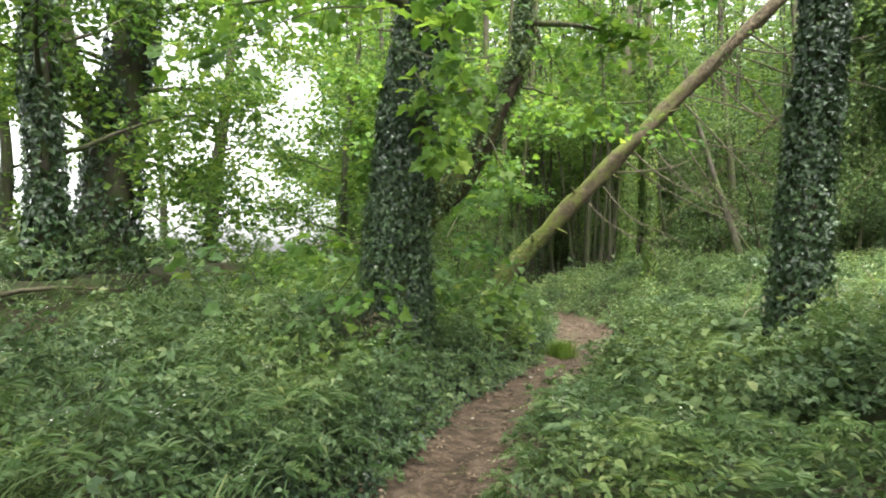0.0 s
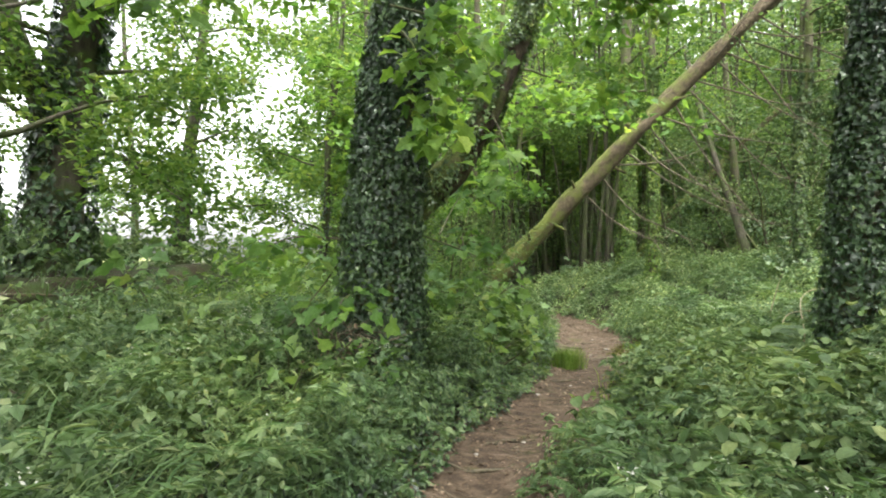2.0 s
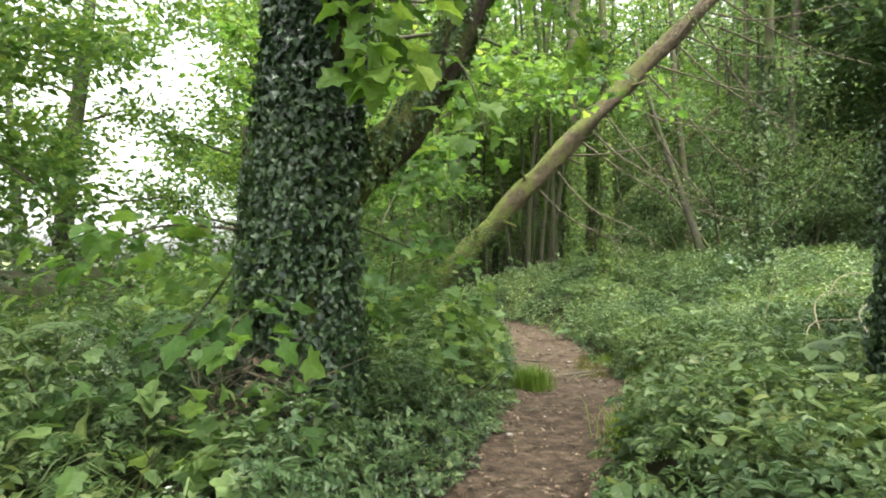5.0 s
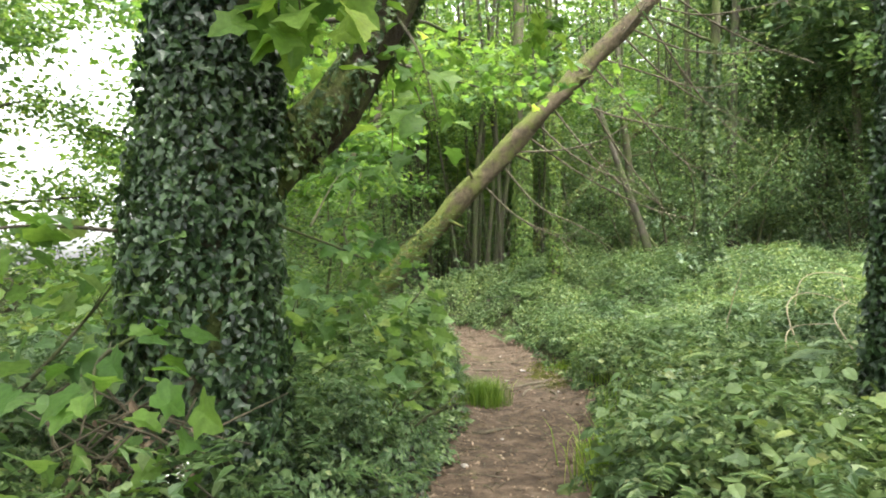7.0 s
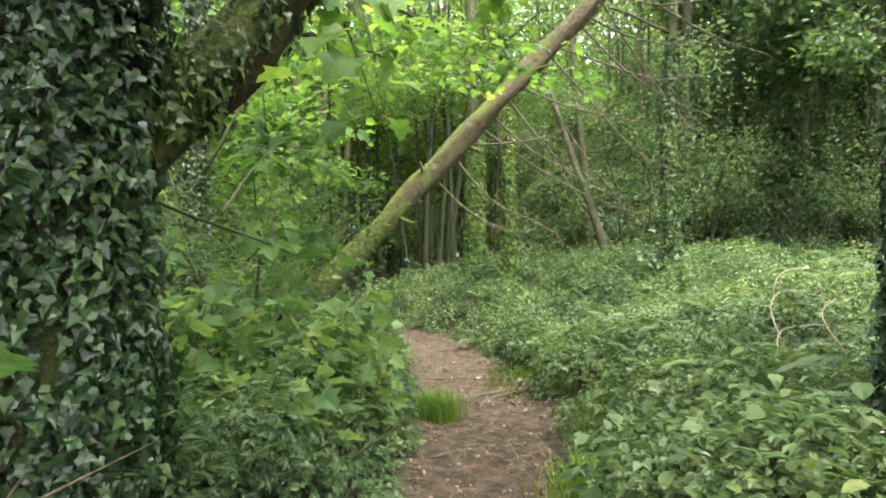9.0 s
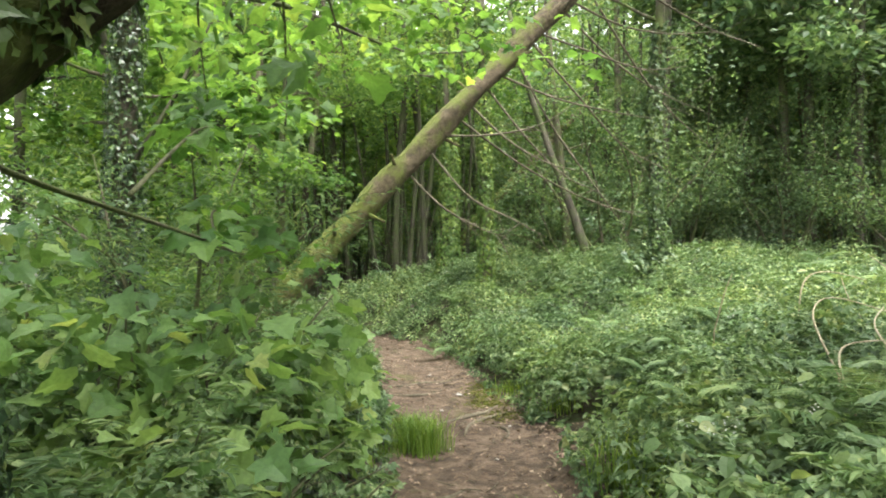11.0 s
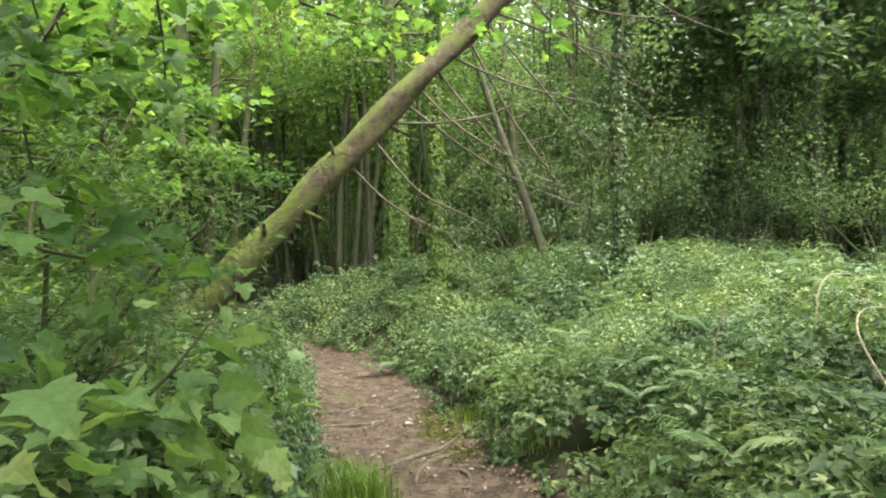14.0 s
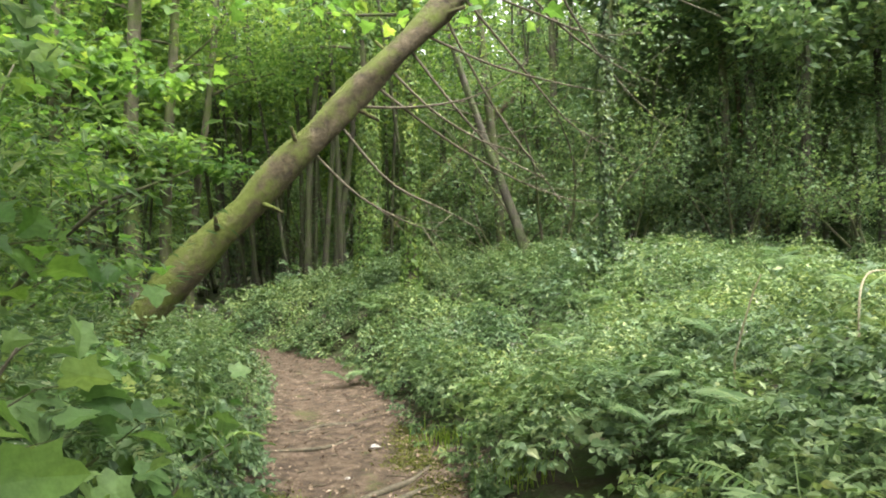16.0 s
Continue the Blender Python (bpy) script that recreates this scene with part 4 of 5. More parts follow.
tagged(bpy.data.objects["distant_woodland"], "far mass of green leaves deep in the wood, with added leaves above that shade it", "woodland", kind="stuff")

# A young yew with drooping feathery sprays
shrub(0.1, 9.6, 3.1, 0.7, 6000, 0.075, WOOD_LEAF, "young yew with drooping feathery dark green sprays", LEAF_NARROW, "yew_sapling", 5, low=0.9, split=True)

# Sycamore saplings by the path
for x, y, tall, wide, n in ((-1.55, 4.6, 1.0, 0.5, 100), (-2.1, 5.6, 1.6, 0.8, 220), (0.55, 7.7, 0.95, 0.6, 300), (0.95, 9.3, 0.9, 0.5, 420), (0.9, 11.4, 1.1, 0.5, 420), (0.0, 8.3, 1.7, 0.7, 520), (-0.9, 10.0, 2.0, 1.0, 600), (-1.3, 8.0, 1.5, 0.9, 420), (0.2, 6.9, 1.0, 0.5, 420), (1.3, 10.4, 0.8, 0.4, 300), (0.05, 7.4, 1.35, 0.6, 420), (0.4, 8.5, 1.2, 0.6, 380)):
    shrub(x, y, tall, wide, n, 0.125, SAPLING, "sycamore sapling with broad lobed green leaves", LEAF_MAPLE, "sycamore_sapling", 5, "sycamore saplings", 0.3, True)


# ---- undergrowth ----
def scatter(n, x0, x1, y0, y1, keep):
    x, y = rng.uniform(x0, x1, n), rng.uniform(y0, y1, n)
    d, s = trail(x, y)
    ok = keep(x, y, d, s)
    return x[ok], y[ok], d[ok], s[ok]


TRUNKS = np.array([(-0.7, 5.7), (3.83, 5.5), (6.33, 18.9), (6.2, 16.4)])


def clear_of_trunks(x, y, r=0.36):
    return ((x[:, None] - TRUNKS[:, 0]) ** 2 + (y[:, None] - TRUNKS[:, 1]) ** 2).min(1) > r * r


# Brambles: arching canes that carry leaves in threes
def bramble_leaves(n, x0, x1, y0, y1, keep, size, shape, per=9, reach=0.45):
    x, y, d, s = scatter(n, x0, x1, y0, y1, keep)
    h = land(x, y, d, s)
    v = cover(x, y, d, s)
    m = len(x)
    slope = []
    for ex, ey in ((0.12, 0), (0, 0.12)):
        d1, s1 = trail(x + ex, y + ey)
        slope.append(np.clip((cover(x + ex, y + ey, d1, s1) - v) / 0.12, -2.0, 2.0))
    face = np.repeat(np.c_[-slope[0], -slope[1], np.zeros(m)] * 0.85, per, 0)
    a = rng.uniform(0, 2 * np.pi, m)
    t = np.linspace(0.15, 1, per)[None]
    L = reach * rng.uniform(0.5, 1.2, m)[:, None]
    px = x[:, None] + np.cos(a)[:, None] * L * (t - 0.5)
    py = y[:, None] + np.sin(a)[:, None] * L * (t - 0.5)
    top = rng.uniform(0.3, 1.08, m)[:, None] ** 0.6
    pz = h[:, None] + v[:, None] * top * (0.3 + 0.7 * np.sin(np.clip(t * 2.3, 0, 2.2))) * (0.9 + 0.2 * rng.uniform(size=(m, per)))
    P = np.stack([px, py, pz], -1).reshape(-1, 3)
    P += rng.normal(0, 0.035, P.shape)
    dd, _ = trail(P[:, 0], P[:, 1])
    over = P[:, 2] - land(P[:, 0], P[:, 1])
    ok = (dd > -0.06) & (P[:, 2] > -0.4) & ((over > 0.22) | (dd < 0.1) | (rng.uniform(size=len(dd)) < 0.2))
    P, face = P[ok], face[ok]
    P3 = np.repeat(P, 3, 0)
    k = len(P3)
    ang = np.repeat(rng.uniform(0, 6.28, len(P)), 3) + np.tile([-1.1, 0, 1.1], len(P))
    along = np.c_[np.cos(ang), np.sin(ang), rng.normal(-0.1, 0.2, k)]
    nrm = np.repeat(rng.normal(0, 0.5, (len(P), 3)), 3, 0) + rng.normal(0, 0.2, (k, 3)) + [0, 0, 1] + np.repeat(face, 3, 0)
    return turned(P3 + along * 0.012, nrm, size * np.repeat(rng.uniform(0.55, 1.25, len(P)), 3) * rng.uniform(0.85, 1.1, k), shape, along)


# Upright herbs: leaves in pairs up a stem
def herb_leaves(n, x0, x1, y0, y1, keep, size, shape, per=7, scale=1.05):
    x, y, d, s = scatter(n, x0, x1, y0, y1, keep)
    h = land(x, y, d, s)
    v = cover(x, y, d, s) * rng.uniform(0.7, 1.15, len(x)) * scale
    m = len(x)
    lx, ly = rng.normal(0, 0.12, m), rng.normal(0, 0.12, m)
    t = np.linspace(0.3, 1, per)[None]
    P = np.stack([x[:, None] + lx[:, None] * t, y[:, None] + ly[:, None] * t, h[:, None] + v[:, None] * t], -1)
    ang = rng.uniform(0, 6.28, m)[:, None] + np.arange(per)[None] * 1.57
    out = []
    for turn in (0, math.pi):
        along = np.stack([np.cos(ang + turn), np.sin(ang + turn), np.full_like(ang, 0.05) - 0.4 * (1 - t)], -1).reshape(-1, 3)
        k = len(along)
        nrm = rng.normal(0, 0.25, (k, 3)) + [0, 0, 1] + along * [0.35, 0.35, 0]
        sz = np.broadcast_to(size * (1.25 - 0.6 * t), (m, per)).ravel() * rng.uniform(0.7, 1.2, k)
        out.append(turned(P.reshape(-1, 3) + along * 0.01, nrm, sz, shape, along))
    return out


def lacy_leaves(n, x0, x1, y0, y1, keep, size):
    """Cow parsley: feathery fronds of small narrow leaflets over the other plants."""
    x, y, d, s = scatter(n, x0, x1, y0, y1, keep)
    z = land(x, y, d, s) + cover(x, y, d, s) * rng.uniform(0.8, 1.12, len(x))
    m, per = len(x), 11
    a = rng.uniform(0, 6.28, m)
    L = size * rng.uniform(0.7, 1.3, m)
    t = np.linspace(0.1, 1, per)
    out = np.c_[np.cos(a), np.sin(a), rng.uniform(-0.15, 0.35, m)]
    side = np.c_[-np.sin(a), np.cos(a), np.zeros(m)]
    P = np.c_[x, y, z][:, None] + out[:, None] * (L[:, None] * t)[..., None] - np.array([0, 0, 0.35]) * (L[:, None] * t**2)[..., None]
    sets = []
    for sgn in (-1, 1):
        along = (side[:, None] * sgn + out[:, None] * 0.6 + rng.normal(0, 0.15, (m, per, 3))).reshape(-1, 3)
        nrm = rng.normal(0, 0.25, (m * per, 3)) + [0, 0, 1]
        sets.append(turned(P.reshape(-1, 3), nrm, (L[:, None] * (0.55 - 0.42 * t)).ravel(), LEAF_NARROW, along))
    return sets


def clumped(x, y):
    return rng.uniform(size=len(x)) < -0.08 + 1.2 * domes(x, y, 1.2, 11)


near = lambda x, y, d, s: (d > 0.02) & (d < 2.6) & clear_of_trunks(x, y) & clumped(x, y)
bank_face = lambda x, y: (x > -5.3) & (x < -4.0) & (y < 12) & (rng.uniform(size=len(x)) > 0.12)
middle = lambda x, y, d, s: (d > 2.4) & (d < 5.6) & clear_of_trunks(x, y) & clumped(x, y) & ~bank_face(x, y)
herby = lambda x, y, d, s: ~bank_face(x, y) & (d > 0.02) & (d < 5.5) & clear_of_trunks(x, y) & (lumps(x, y, 1.5, 21) + np.where(s > 0, 0.12, -0.02) > 0.5)
put_mesh("bramble_undergrowth", leaf_mesh("bramble_undergrowth", [bramble_leaves(21000, -6, 9.5, 1.2, 12.5, near, 0.052, LEAF_POINTED), bramble_leaves(1700, 1, 8, 4, 11, near, 0.085, LEAF_TOOTHED, 5), bramble_leaves(2600, -6, 9.5, -3, 1.2, near, 0.06, LEAF_SIMPLE), bramble_leaves(9000, -6, 9.5, 12.5, 19.5, near, 0.06, LEAF_SIMPLE), bramble_leaves(17000, -6, 10.5, -2, 19.5, middle, 0.07, LEAF_SIMPLE, 9, 0.6)]), BRAMBLE)
tagged(bpy.data.objects["bramble_undergrowth"], "dense green bramble leaves covering the ground beside the path", "undergrowth", kind="stuff")
put_mesh("herb_undergrowth", leaf_mesh("herb_undergrowth", herb_leaves(5200, -6, 9.5, -2, 19.5, herby, 0.088, LEAF_POINTED, 6) + herb_leaves(520, 0.7, 3.4, 2.2, 6.6, near, 0.125, LEAF_BROAD, 5, 1.1) + herb_leaves(420, -3.2, -0.4, 2.4, 6.0, near, 0.105, LEAF_TOOTHED, 5, 1.05)), NETTLE)
tagged(bpy.data.objects["herb_undergrowth"], "light green nettles and leafy herbs among the brambles", "undergrowth", kind="stuff")
put_mesh("cow_parsley", leaf_mesh("cow_parsley", lacy_leaves(9500, -4.5, 11, 0.5, 18, lambda x, y, d, s: (d > 0.1) & (d < 7.5) & clear_of_trunks(x, y) & (lumps(x, y, 1.4, 27) > 0.38), 0.2)), FERN)
tagged(bpy.data.objects["cow_parsley"], "feathery pale green cow parsley leaves over the brambles", "undergrowth", kind="stuff")
put_mesh("pale_herbs", leaf_mesh("pale_herbs", herb_leaves(13000, 2.5, 15, 8, 20.5, lambda x, y, d, s: (s > 0) & (d > 0.15 + 1.0 * smooth(13, 10, y)) & clear_of_trunks(x, y) & clumped(x, y) & (lumps(x, y, 1.3, 29) > 0.25), 0.1, LEAF_SIMPLE, 6, 0.97)), PALE_HERB)
tagged(bpy.data.objects["pale_herbs"], "pale green nettle tops standing over the far brambles", "undergrowth", kind="stuff")
farther = lambda x, y, d, s: (d > 0.05) & ((d > 5.0) | (y > 19) | (y < -1.8)) & ((s > 0) | (y > 10) | (x > -14)) & (np.hypot(x - 3, y - 10) < 15) & (y < 22) & ~bank_face(x, y) & clear_of_trunks(x, y)
put_mesh("far_undergrowth", leaf_mesh("far_undergrowth", [bramble_leaves(6000, -14, 18, -9, 22, farther, 0.15, LEAF_SIMPLE, 9, 0.9)] + herb_leaves(1700, -14, 18, -2, 22, farther, 0.17, LEAF_SIMPLE, 5)), BRAMBLE)
tagged(bpy.data.objects["far_undergrowth"], "sea of brambles and herbs under the trees", "undergrowth", kind="stuff")


# ---- along the path: litter, roots, stones, grass, ferns, flowers, canes ----
x, y, d, s = scatter(52000, -1.5, 5.2, 1.5, 24, lambda x, y, d, s: (d < 0.35) & (rng.uniform(size=len(x)) < 0.3 + 0.7 * smooth(-0.35, 0.1, d)))
pos = np.c_[x, y, land(x, y, d, s) + 0.02]
put_mesh("leaf_litter", leaf_mesh("leaf_litter", [turned(pos, rng.normal(0, 0.3, pos.shape) + [0, 0, 1], rng.uniform(0.015, 0.06, len(pos)), LEAF_SIMPLE)]), DEAD_LEAF)
tagged(bpy.data.objects["leaf_litter"], "brown dead leaves scattered over the earth path", "leaf litter", kind="stuff")
x, y, d, s = scatter(3800, -1.5, 5.2, 1.5, 20, lambda x, y, d, s: d < 0.2)
tw = []
for px, py, pz in zip(x[:420], y[:420], land(x[:420], y[:420], d[:420], s[:420])):
    a, L = rng.uniform(0, 6.28), rng.uniform(0.05, 0.22)
    w = np.array([math.cos(a), math.sin(a), 0]) * L
    tw.append(tube(np.array([(px, py, pz + 0.008), np.array((px, py, pz + 0.014)) + w * 0.5 + rng.normal(0, 0.008, 3), np.array((px, py, pz + 0.008)) + w]), [0.005, 0.004, 0.002], 4))
put_mesh("fallen_twigs", tubes_mesh("fallen_twigs", tw), TWIG)
tagged(bpy.data.objects["fallen_twigs"], "small dry twigs lying on the earth path", "twigs", kind="stuff")


def ground_line(points, n, lift):
    c = curve([(x, y, 0) for x, y in points], n)
    c[:, 2] = land(c[:, 0], c[:, 1]) + lift
    return c


for pts, r in ((((2.25, 9.72), (2.6, 9.92), (2.95, 9.98), (3.3, 10.2)), 0.028), (((2.5, 9.35), (2.72, 9.7), (3.0, 9.78), (3.35, 9.75)), 0.022), (((1.9, 11.2), (2.3, 11.35), (2.8, 11.3), (3.2, 11.6)), 0.02),
               (((2.6, 11.95), (3.0, 12.1), (3.5, 12.0)), 0.02), (((0.15, 4.9), (0.35, 5.05), (0.6, 5.0)), 0.018), (((-0.2, 4.3), (0.0, 4.2), (0.3, 4.3)), 0.016), (((1.2, 7.9), (1.5, 7.8), (1.9, 8.0)), 0.02), (((2.7, 9.0), (2.9, 9.25), (2.85, 9.6)), 0.016)):
    c = ground_line(pts, 14, 0.004)
    c[:, 2] += 0.01 * np.sin(np.arange(14))
    root = put_mesh("tree_root", tubes_mesh("tree_root", [tube(c, r * np.sin(np.linspace(0.35, 2.8, 14)), 8, 0.2)]), TWIG)
    tagged(root, "worn tree root crossing the trodden earth path", "root", "roots across the path")


def stone(x, y, size, mat, label):
    bm = bmesh.new()
    bmesh.ops.create_icosphere(bm, subdivisions=2, radius=size)
    for v in bm.verts:
        v.co *= 1 + 0.35 * (noise.noise(v.co * (1.2 / size) + Vector((x, y, 0))))
        v.co.z *= 0.5
    me = bpy.data.meshes.new("stone")
    bm.to_mesh(me)
    bm.free()
    ob = put_mesh("stone", me, mat)
    ob.location = (x, y, height(x, y) + size * 0.15)
    return tagged(ob, label, "stone", "stones on the path")


for x, y, sz in ((1.02, 6.85, 0.03), (0.5, 5.0, 0.02), (2.2, 9.0, 0.018), (2.7, 10.4, 0.022), (3.0, 9.4, 0.02), (2.4, 8.5, 0.016), (1.6, 7.6, 0.018), (3.4, 12.6, 0.025), (0.05, 4.6, 0.02), (2.1, 10.3, 0.018)):
    stone(x, y, sz, STONE, "small pale stone in the earth path")
moss_at = np.array([(3.42, 10.75), (3.3, 10.25), (3.62, 11.3), (3.12, 9.75), (3.5, 11.0), (2.05, 10.1), (3.25, 10.5), (1.75, 9.3)])
pick = moss_at[rng.integers(0, len(moss_at), 5200)] + rng.normal(0, 0.11, (5200, 2))
pos = np.c_[pick, land(pick[:, 0], pick[:, 1]) + rng.uniform(0.0, 0.018, len(pick))]
put_mesh("moss_patch", leaf_mesh("moss_patch", [turned(pos, rng.normal(0, 0.6, pos.shape) + [0, 0, 1], rng.uniform(0.012, 0.03, len(pos)), LEAF_SIMPLE)]), MOSS)
tagged(bpy.data.objects["moss_patch"], "yellow-green moss along the trodden path's edge", "moss", kind="stuff")
chip = leaf_mesh("bark_chip", [turned(np.array([(3.12, 10.98, height(3.12, 10.98) + 0.03)]), np.array([(0.1, -0.2, 1.0)]), 0.13, LEAF_OVAL, np.array([(1.0, 0.2, 0)]))])
tagged(put_mesh("bark_chip", chip, STONE), "pale curled flake of bark lying on the path", "bark")


def grass_tuft(x, y, n, tall, spread, label):
    z = height(x, y)
    p = rng.normal(0, spread, (n, 2))
    a = rng.uniform(0, 6.28, n)
    L = tall * rng.uniform(0.5, 1.1, n)
    out = np.c_[np.cos(a), np.sin(a)] * (L * rng.uniform(0.15, 0.6, n))[:, None]
    w = np.c_[-np.sin(a), np.cos(a)] * 0.004
    b = np.c_[x + p[:, 0], y + p[:, 1], np.full(n, z - 0.02)]
    m = b + np.c_[out * 0.35, L * 0.65]
    t = b + np.c_[out, L * 0.9]
    W = np.c_[w, np.zeros(n)]
    v = np.stack([b - W, b + W, m + W * 0.9, m - W * 0.9, t], 1).reshape(-1, 3)
    f = (np.array([(0, 1, 2), (0, 2, 3), (3, 2, 4)])[None] + (np.arange(n) * 5)[:, None, None]).reshape(-1, 3)
    return tagged(put_mesh("grass_tuft", mesh_np("grass_tuft", v, f, np.full(len(f), 3)), GRASS), label, "grass", kind="stuff")


grass_tuft(1.93, 9.05, 560, 0.36, 0.11, "bright green grass tuft growing in the path")
grass_tuft(2.05, 9.75, 160, 0.16, 0.09, "bright green grass tuft growing in the path")
for x, y, n, t in ((2.05, 5.7, 420, 0.5), (1.9, 6.2, 320, 0.45), (2.75, 7.2, 240, 0.45), (3.55, 9.4, 120, 0.2), (3.75, 10.6, 140, 0.18), (1.5, 8.9, 90, 0.2)):
    grass_tuft(x, y, n, t, 0.14, "long grass at the edge of the path")


def arching_grass(n, x0, x1, y0, y1, keep, tall):
    """Long grass blades that arch out of the undergrowth, bent by the wind."""
    x, y, d, s = scatter(n, x0, x1, y0, y1, keep)
    m = len(x)
    z = land(x, y, d, s) + cover(x, y, d, s) * rng.uniform(0.35, 0.8, m)
    a = rng.normal(0.5, 0.8, m)
    L = tall * rng.uniform(0.5, 1.2, m)
    way = np.c_[np.cos(a), np.sin(a)]
    W = np.c_[-way[:, 1], way[:, 0], np.zeros(m)] * rng.uniform(0.004, 0.008, m)[:, None]
    rows = []
    for t in (0.0, 0.35, 0.7):
        p = np.c_[np.c_[x, y] + way * (L * 0.75 * t)[:, None], z + L * (1.0 * t - 0.75 * t * t)]
        rows += [p - W * (1 - 0.4 * t), p + W * (1 - 0.4 * t)]
    rows.append(np.c_[np.c_[x, y] + way * (L * 0.8)[:, None], z + L * 0.16])
    v = np.stack(rows, 1).reshape(-1, 3)
    f = (np.array([(0, 1, 3), (0, 3, 2), (2, 3, 5), (2, 5, 4), (4, 5, 6)])[None] + (np.arange(m) * 7)[:, None, None]).reshape(-1, 3)
    return mesh_np("long_grass", v, f, np.full(len(f), 3))


tagged(put_mesh("long_grass", arching_grass(5200, -5.2, -0.8, 0.6, 9, lambda x, y, d, s: (s < 0) & (d > 0.3) & clear_of_trunks(x, y) & (lumps(x, y, 0.9, 71) > 0.35), 0.45), FERN), "long green grass arching over the undergrowth by the bank", "grass", kind="stuff")
tagged(put_mesh("sedge_grass", arching_grass(1500, 3, 9, 5, 13, lambda x, y, d, s: (s > 0) & (d > 0.6) & clear_of_trunks(x, y) & (lumps(x, y, 0.9, 72) > 0.5), 0.45), FERN), "long green grass among the brambles", "grass", kind="stuff")


def fern(x, y, fronds, length, label, lean=0.0, lift=0.0):
    """A fern: arching fronds with paired leaflets, each frond a part."""
    z = height(x, y) + lift
    ob = thing("fern", (x, y, z), label, "fern", "ferns")
    for i in range(fronds):
        a = i * 2.4 + rng.uniform(-0.3, 0.3) + lean
        L = length * rng.uniform(0.75, 1.1)
        n = 22
        t = np.linspace(0, 1, n)
        r = L * (0.75 * t)
        hz = L * (0.95 * t - 0.62 * t * t)
        c = np.c_[x + np.cos(a) * r, y + np.sin(a) * r, z + hz]
        sets = []
        out = np.array([math.cos(a), math.sin(a), 0.0])
        side = np.array([-math.sin(a), math.cos(a), 0.0])
        size = L * 0.24 * np.sin(np.clip(t * 0.93 + 0.1, 0, 1) * np.pi) ** 0.8 + 0.008
        shape = (np.array([(0, 0.06, 0), (0.5, 0.065, 0.02), (1, 0, -0.08), (0.5, -0.065, 0.02), (0, -0.06, 0)]), np.array([(0, 1, 4), (1, 3, 4), (1, 2, 3)]))
        for sgn in (-1, 1):
            along = side * sgn + out * 0.35 + rng.normal(0, 0.05, (n, 3))
            sets.append(turned(c[3:], (np.array([0, 0, 1.0]) + out * 0.4 + rng.normal(0, 0.1, (n, 3)))[3:], size[3:], shape, along[3:]))
        v, q, last, sd = tube(c, np.linspace(0.005, 0.0015, n), 3)
        qt = np.concatenate([q[:, [0, 1, 2]], q[:, [0, 2, 3]]])
        put_mesh("frond", leaf_mesh("frond", sets + [(v, qt)]), FERN, ob)
    return ob


for x, y, n, L in ((2.55, 4.4, 8, 0.75), (2.9, 5.7, 7, 0.7), (0.35, 2.6, 7, 0.4), (0.65, 1.9, 7, 0.5), (4.5, 7.2, 7, 0.7), (5.3, 11.0, 7, 0.7), (6.8, 12.4, 7, 0.6), (5.2, 15.8, 7, 0.6), (4.4, 9.5, 7, 0.55), (4.0, 13.9, 6, 0.5), (-2.5, 6.0, 7, 0.7), (-3.5, 8.2, 7, 0.6), (-2.9, 7.0, 6, 0.6), (11.5, 12.6, 8, 0.9), (-1.5, 3.1, 6, 0.6), (7.6, 9.3, 7, 0.7), (3.5, 6.4, 7, 0.75), (3.2, 7.2, 6, 0.6), (4.6, 10.1, 7, 0.6), (6.0, 9.7, 7, 0.7), (5.9, 13.3, 6, 0.6), (12.4, 13.2, 8, 0.9), (9.6, 11.6, 7, 0.7), (3.2, 6.0, 7, 0.7), (4.6, 8.4, 7, 0.8), (4.2, 8.0, 6, 0.6), (3.95, 8.6, 7, 0.5), (4.3, 9.0, 7, 0.55), (5.2, 9.1, 7, 0.6)):
    d0, s0 = trail([x], [y])
    fern(x, y, n, L, "green fern with arching fronds among the brambles", lift=0.72 * float(cover(np.array([x]), np.array([y]), d0, s0)[0]))

# White blossom heads on stalks
x, y, d, s = scatter(3000, -5, 17, 0.5, 20, lambda x, y, d, s: (d > 0.4) & (d < 12) & clear_of_trunks(x, y, 1.1) & (lumps(x, y, 1.1, 51) > 0.48))
h, v = land(x, y, d, s), cover(x, y, d, s)
heads = np.c_[x, y, h + v * rng.uniform(0.95, 1.2, len(x)) + 0.02]
k = 14
pp = np.repeat(heads, k, 0) + rng.normal(0, 1, (len(heads) * k, 3)) * [0.032, 0.032, 0.016]
put_mesh("white_blossom", leaf_mesh("white_blossom", [turned(pp, rng.normal(0, 0.4, pp.shape) + [0, 0, 1], rng.uniform(0.01, 0.018, len(pp)), LEAF_SIMPLE)]), PETAL)
tagged(bpy.data.objects["white_blossom"], "small white blossom heads over the brambles", "flowers", kind="stuff")

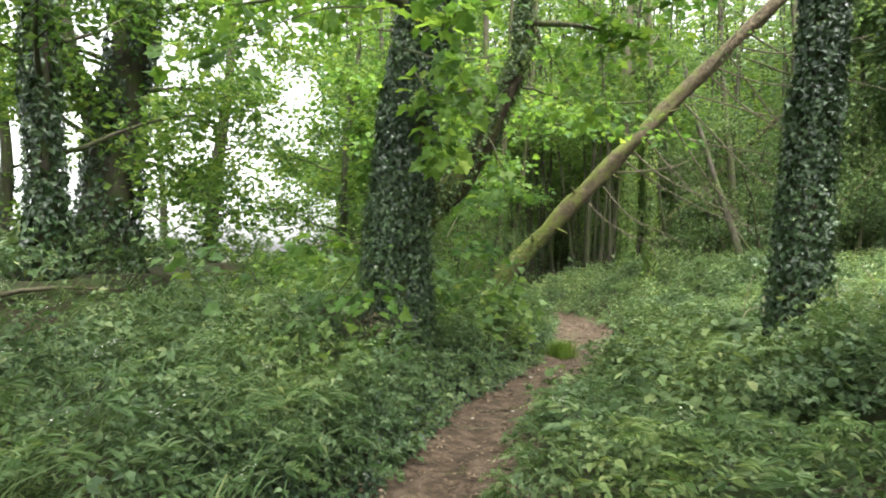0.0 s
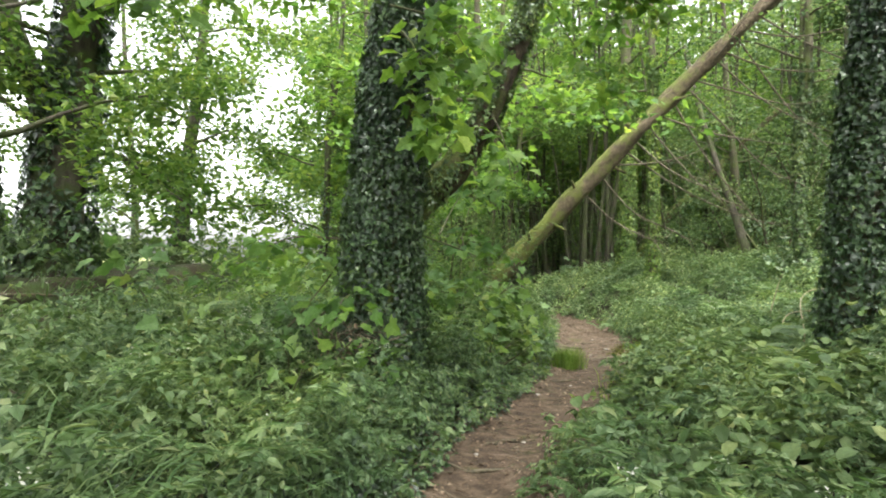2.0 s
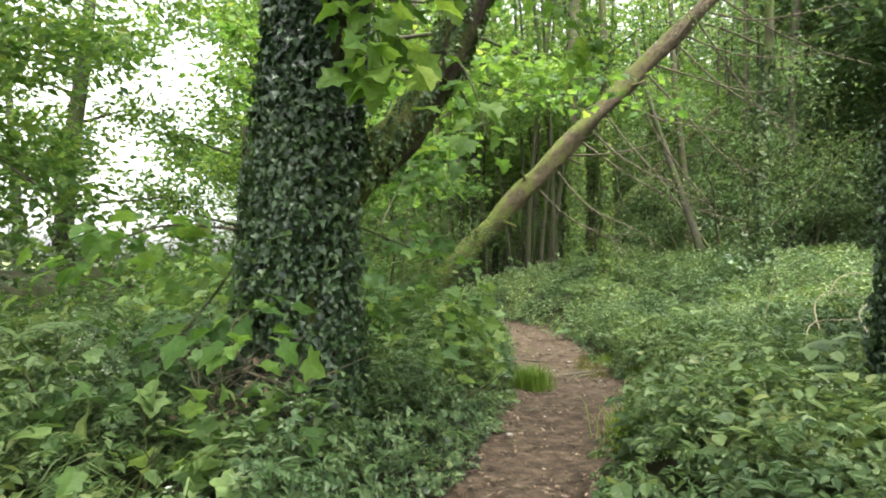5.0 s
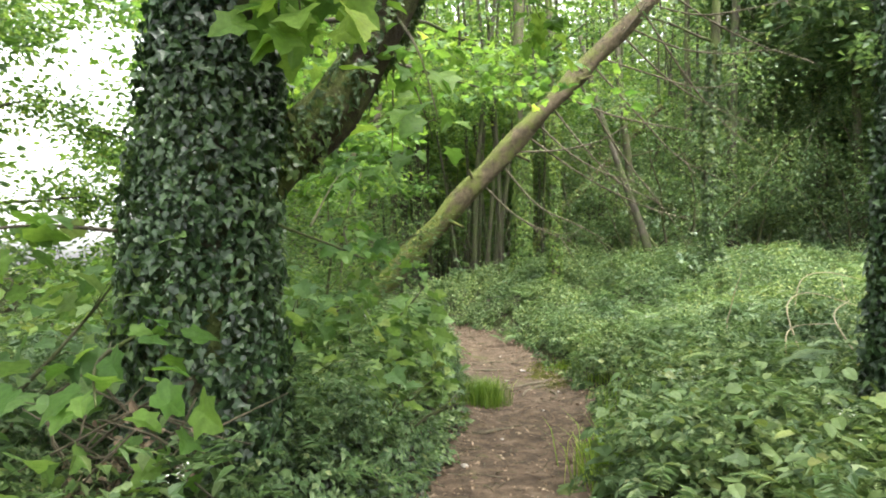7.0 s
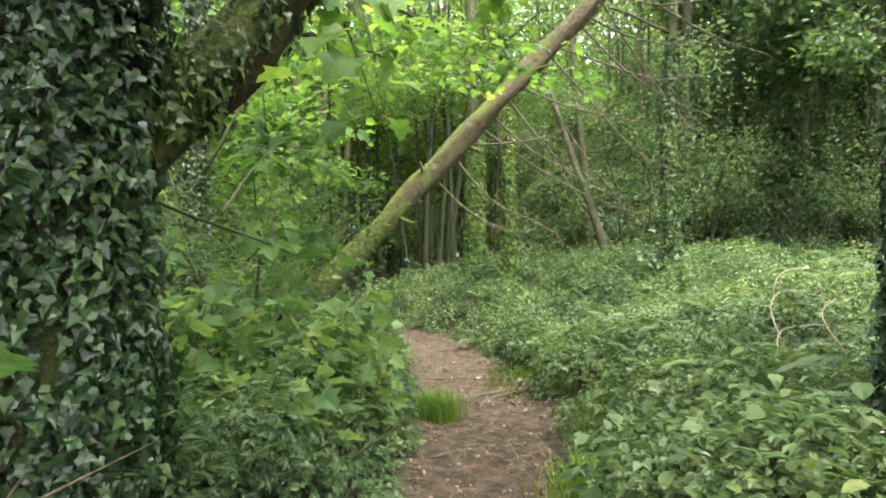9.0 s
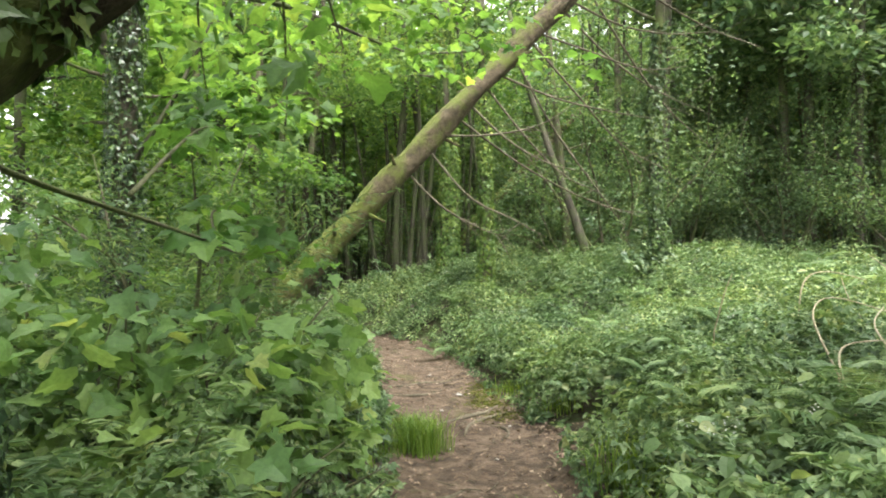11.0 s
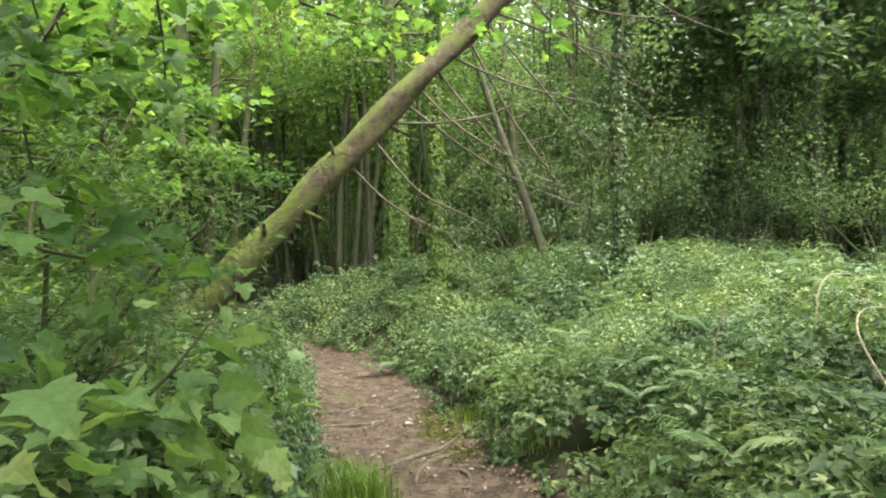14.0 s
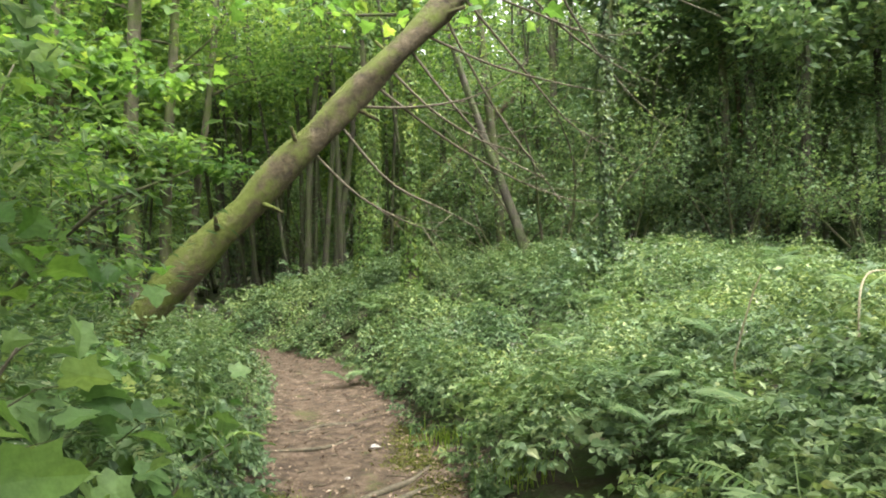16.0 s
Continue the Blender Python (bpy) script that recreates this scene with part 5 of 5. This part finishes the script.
# Arching dry canes over the brambles
for pts in (((5.6, 8.7, 0.55), (5.75, 8.75, 0.95), (6.2, 8.85, 1.02), (6.7, 8.8, 0.9)), ((6.5, 8.5, 0.35), (6.42, 8.75, 0.7), (6.55, 8.95, 0.92)), ((4.6, 7.6, 0.4), (4.75, 7.9, 0.75), (5.1, 8.0, 0.85), (5.5, 7.8, 0.7)), ((4.9, 7.2, 0.3), (5.0, 7.6, 0.65), (5.4, 7.8, 0.75)), ((3.9, 7.0, 0.3), (4.2, 7.3, 0.6), (4.7, 7.3, 0.6)),
            ((6.9, 8.6, 0.4), (6.95, 8.7, 0.95), (6.9, 8.9, 1.15)), ((5.2, 9.3, 0.5), (5.25, 9.2, 0.85), (5.3, 9.15, 1.0))):
    c = curve(pts, 16)
    c[:, :2] -= (0.3, 0.6)
    c[:, 2] += 0.22 * np.linspace(0.4, 1, 16) ** 0.5
    z0 = height(c[0][0], c[0][1])
    c = np.vstack([[c[0][0] - 0.05, c[0][1], z0 - 0.02], c])
    cane = put_mesh("bramble_cane", tubes_mesh("bramble_cane", [tube(c, np.linspace(0.009, 0.004, len(c)), 6, 0.15)]), CANE)
    tagged(cane, "arching straw-coloured dry bramble cane", "cane", "dry canes")

# Fallen branch on the bank and dead twigs at the foot of the great tree
c = ground_line(((-5.0, 5.4), (-5.03, 6.4), (-4.98, 7.4), (-4.93, 8.5)), 16, 0.12)
tagged(put_mesh("fallen_branch", tubes_mesh("fallen_branch", [tube(c, np.linspace(0.035, 0.012, 16), 8, 0.25)]), TWIG), "pale dry branch lying on the earth bank", "branch")
tw = []
for i in range(60):
    p = np.array([-0.98 + rng.normal(0, 0.17), 5.15 + rng.normal(0, 0.13), rng.uniform(0.15, 0.85)])
    w = rng.normal(0, 1, 3) * [0.25, 0.2, 0.25]
    tw.append(tube(np.array([p - w * 0.6, p + rng.normal(0, 0.03, 3), p + w * 0.6]), [0.005, 0.006, 0.002], 4))
tangle = thing("dead_twig_tangle", (-0.98, 5.15, height(-0.98, 5.15)), "tangle of dry brown twigs and leaves at the tree foot", "twigs")
for t in tw:
    put_mesh("twig", tubes_mesh("twig", [t]), TWIG, tangle)
pos = np.c_[rng.normal(-0.95, 0.16, 160), rng.normal(5.15, 0.12, 160), rng.uniform(0.1, 0.85, 160)]
put_mesh("dead_leaves", leaf_mesh("dead_leaves", [turned(pos, rng.normal(0, 1, pos.shape) + [0, -0.5, 0.5], rng.uniform(0.03, 0.06, 160), LEAF_OVAL)]), DEAD_LEAF, tangle)

# Ivy creeping over the ground at the tree's foot and along the path's edge
x, y, d, s = scatter(34000, -2.4, 2.0, 1.5, 10.5, lambda x, y, d, s: (s < 0) & (d > 0.0) & (d < 1.1) & (rng.uniform(size=len(x)) > 0.55 * smooth(0.5, 1.1, d)))
pos = np.c_[x, y, land(x, y, d, s) + cover(x, y, d, s) * rng.uniform(0.15, 1.0, len(x)) * (0.35 + 0.4 * smooth(0.2, 0.9, d))][:9500]
put_mesh("ground_ivy", leaf_mesh("ground_ivy", [turned(pos, rng.normal(0, 0.45, pos.shape) + [0.5, -0.3, 1], rng.uniform(0.03, 0.065, len(pos)), LEAF_IVY)]), IVY)
tagged(bpy.data.objects["ground_ivy"], "dark ivy creeping over the ground beside the path", "ivy", kind="stuff")
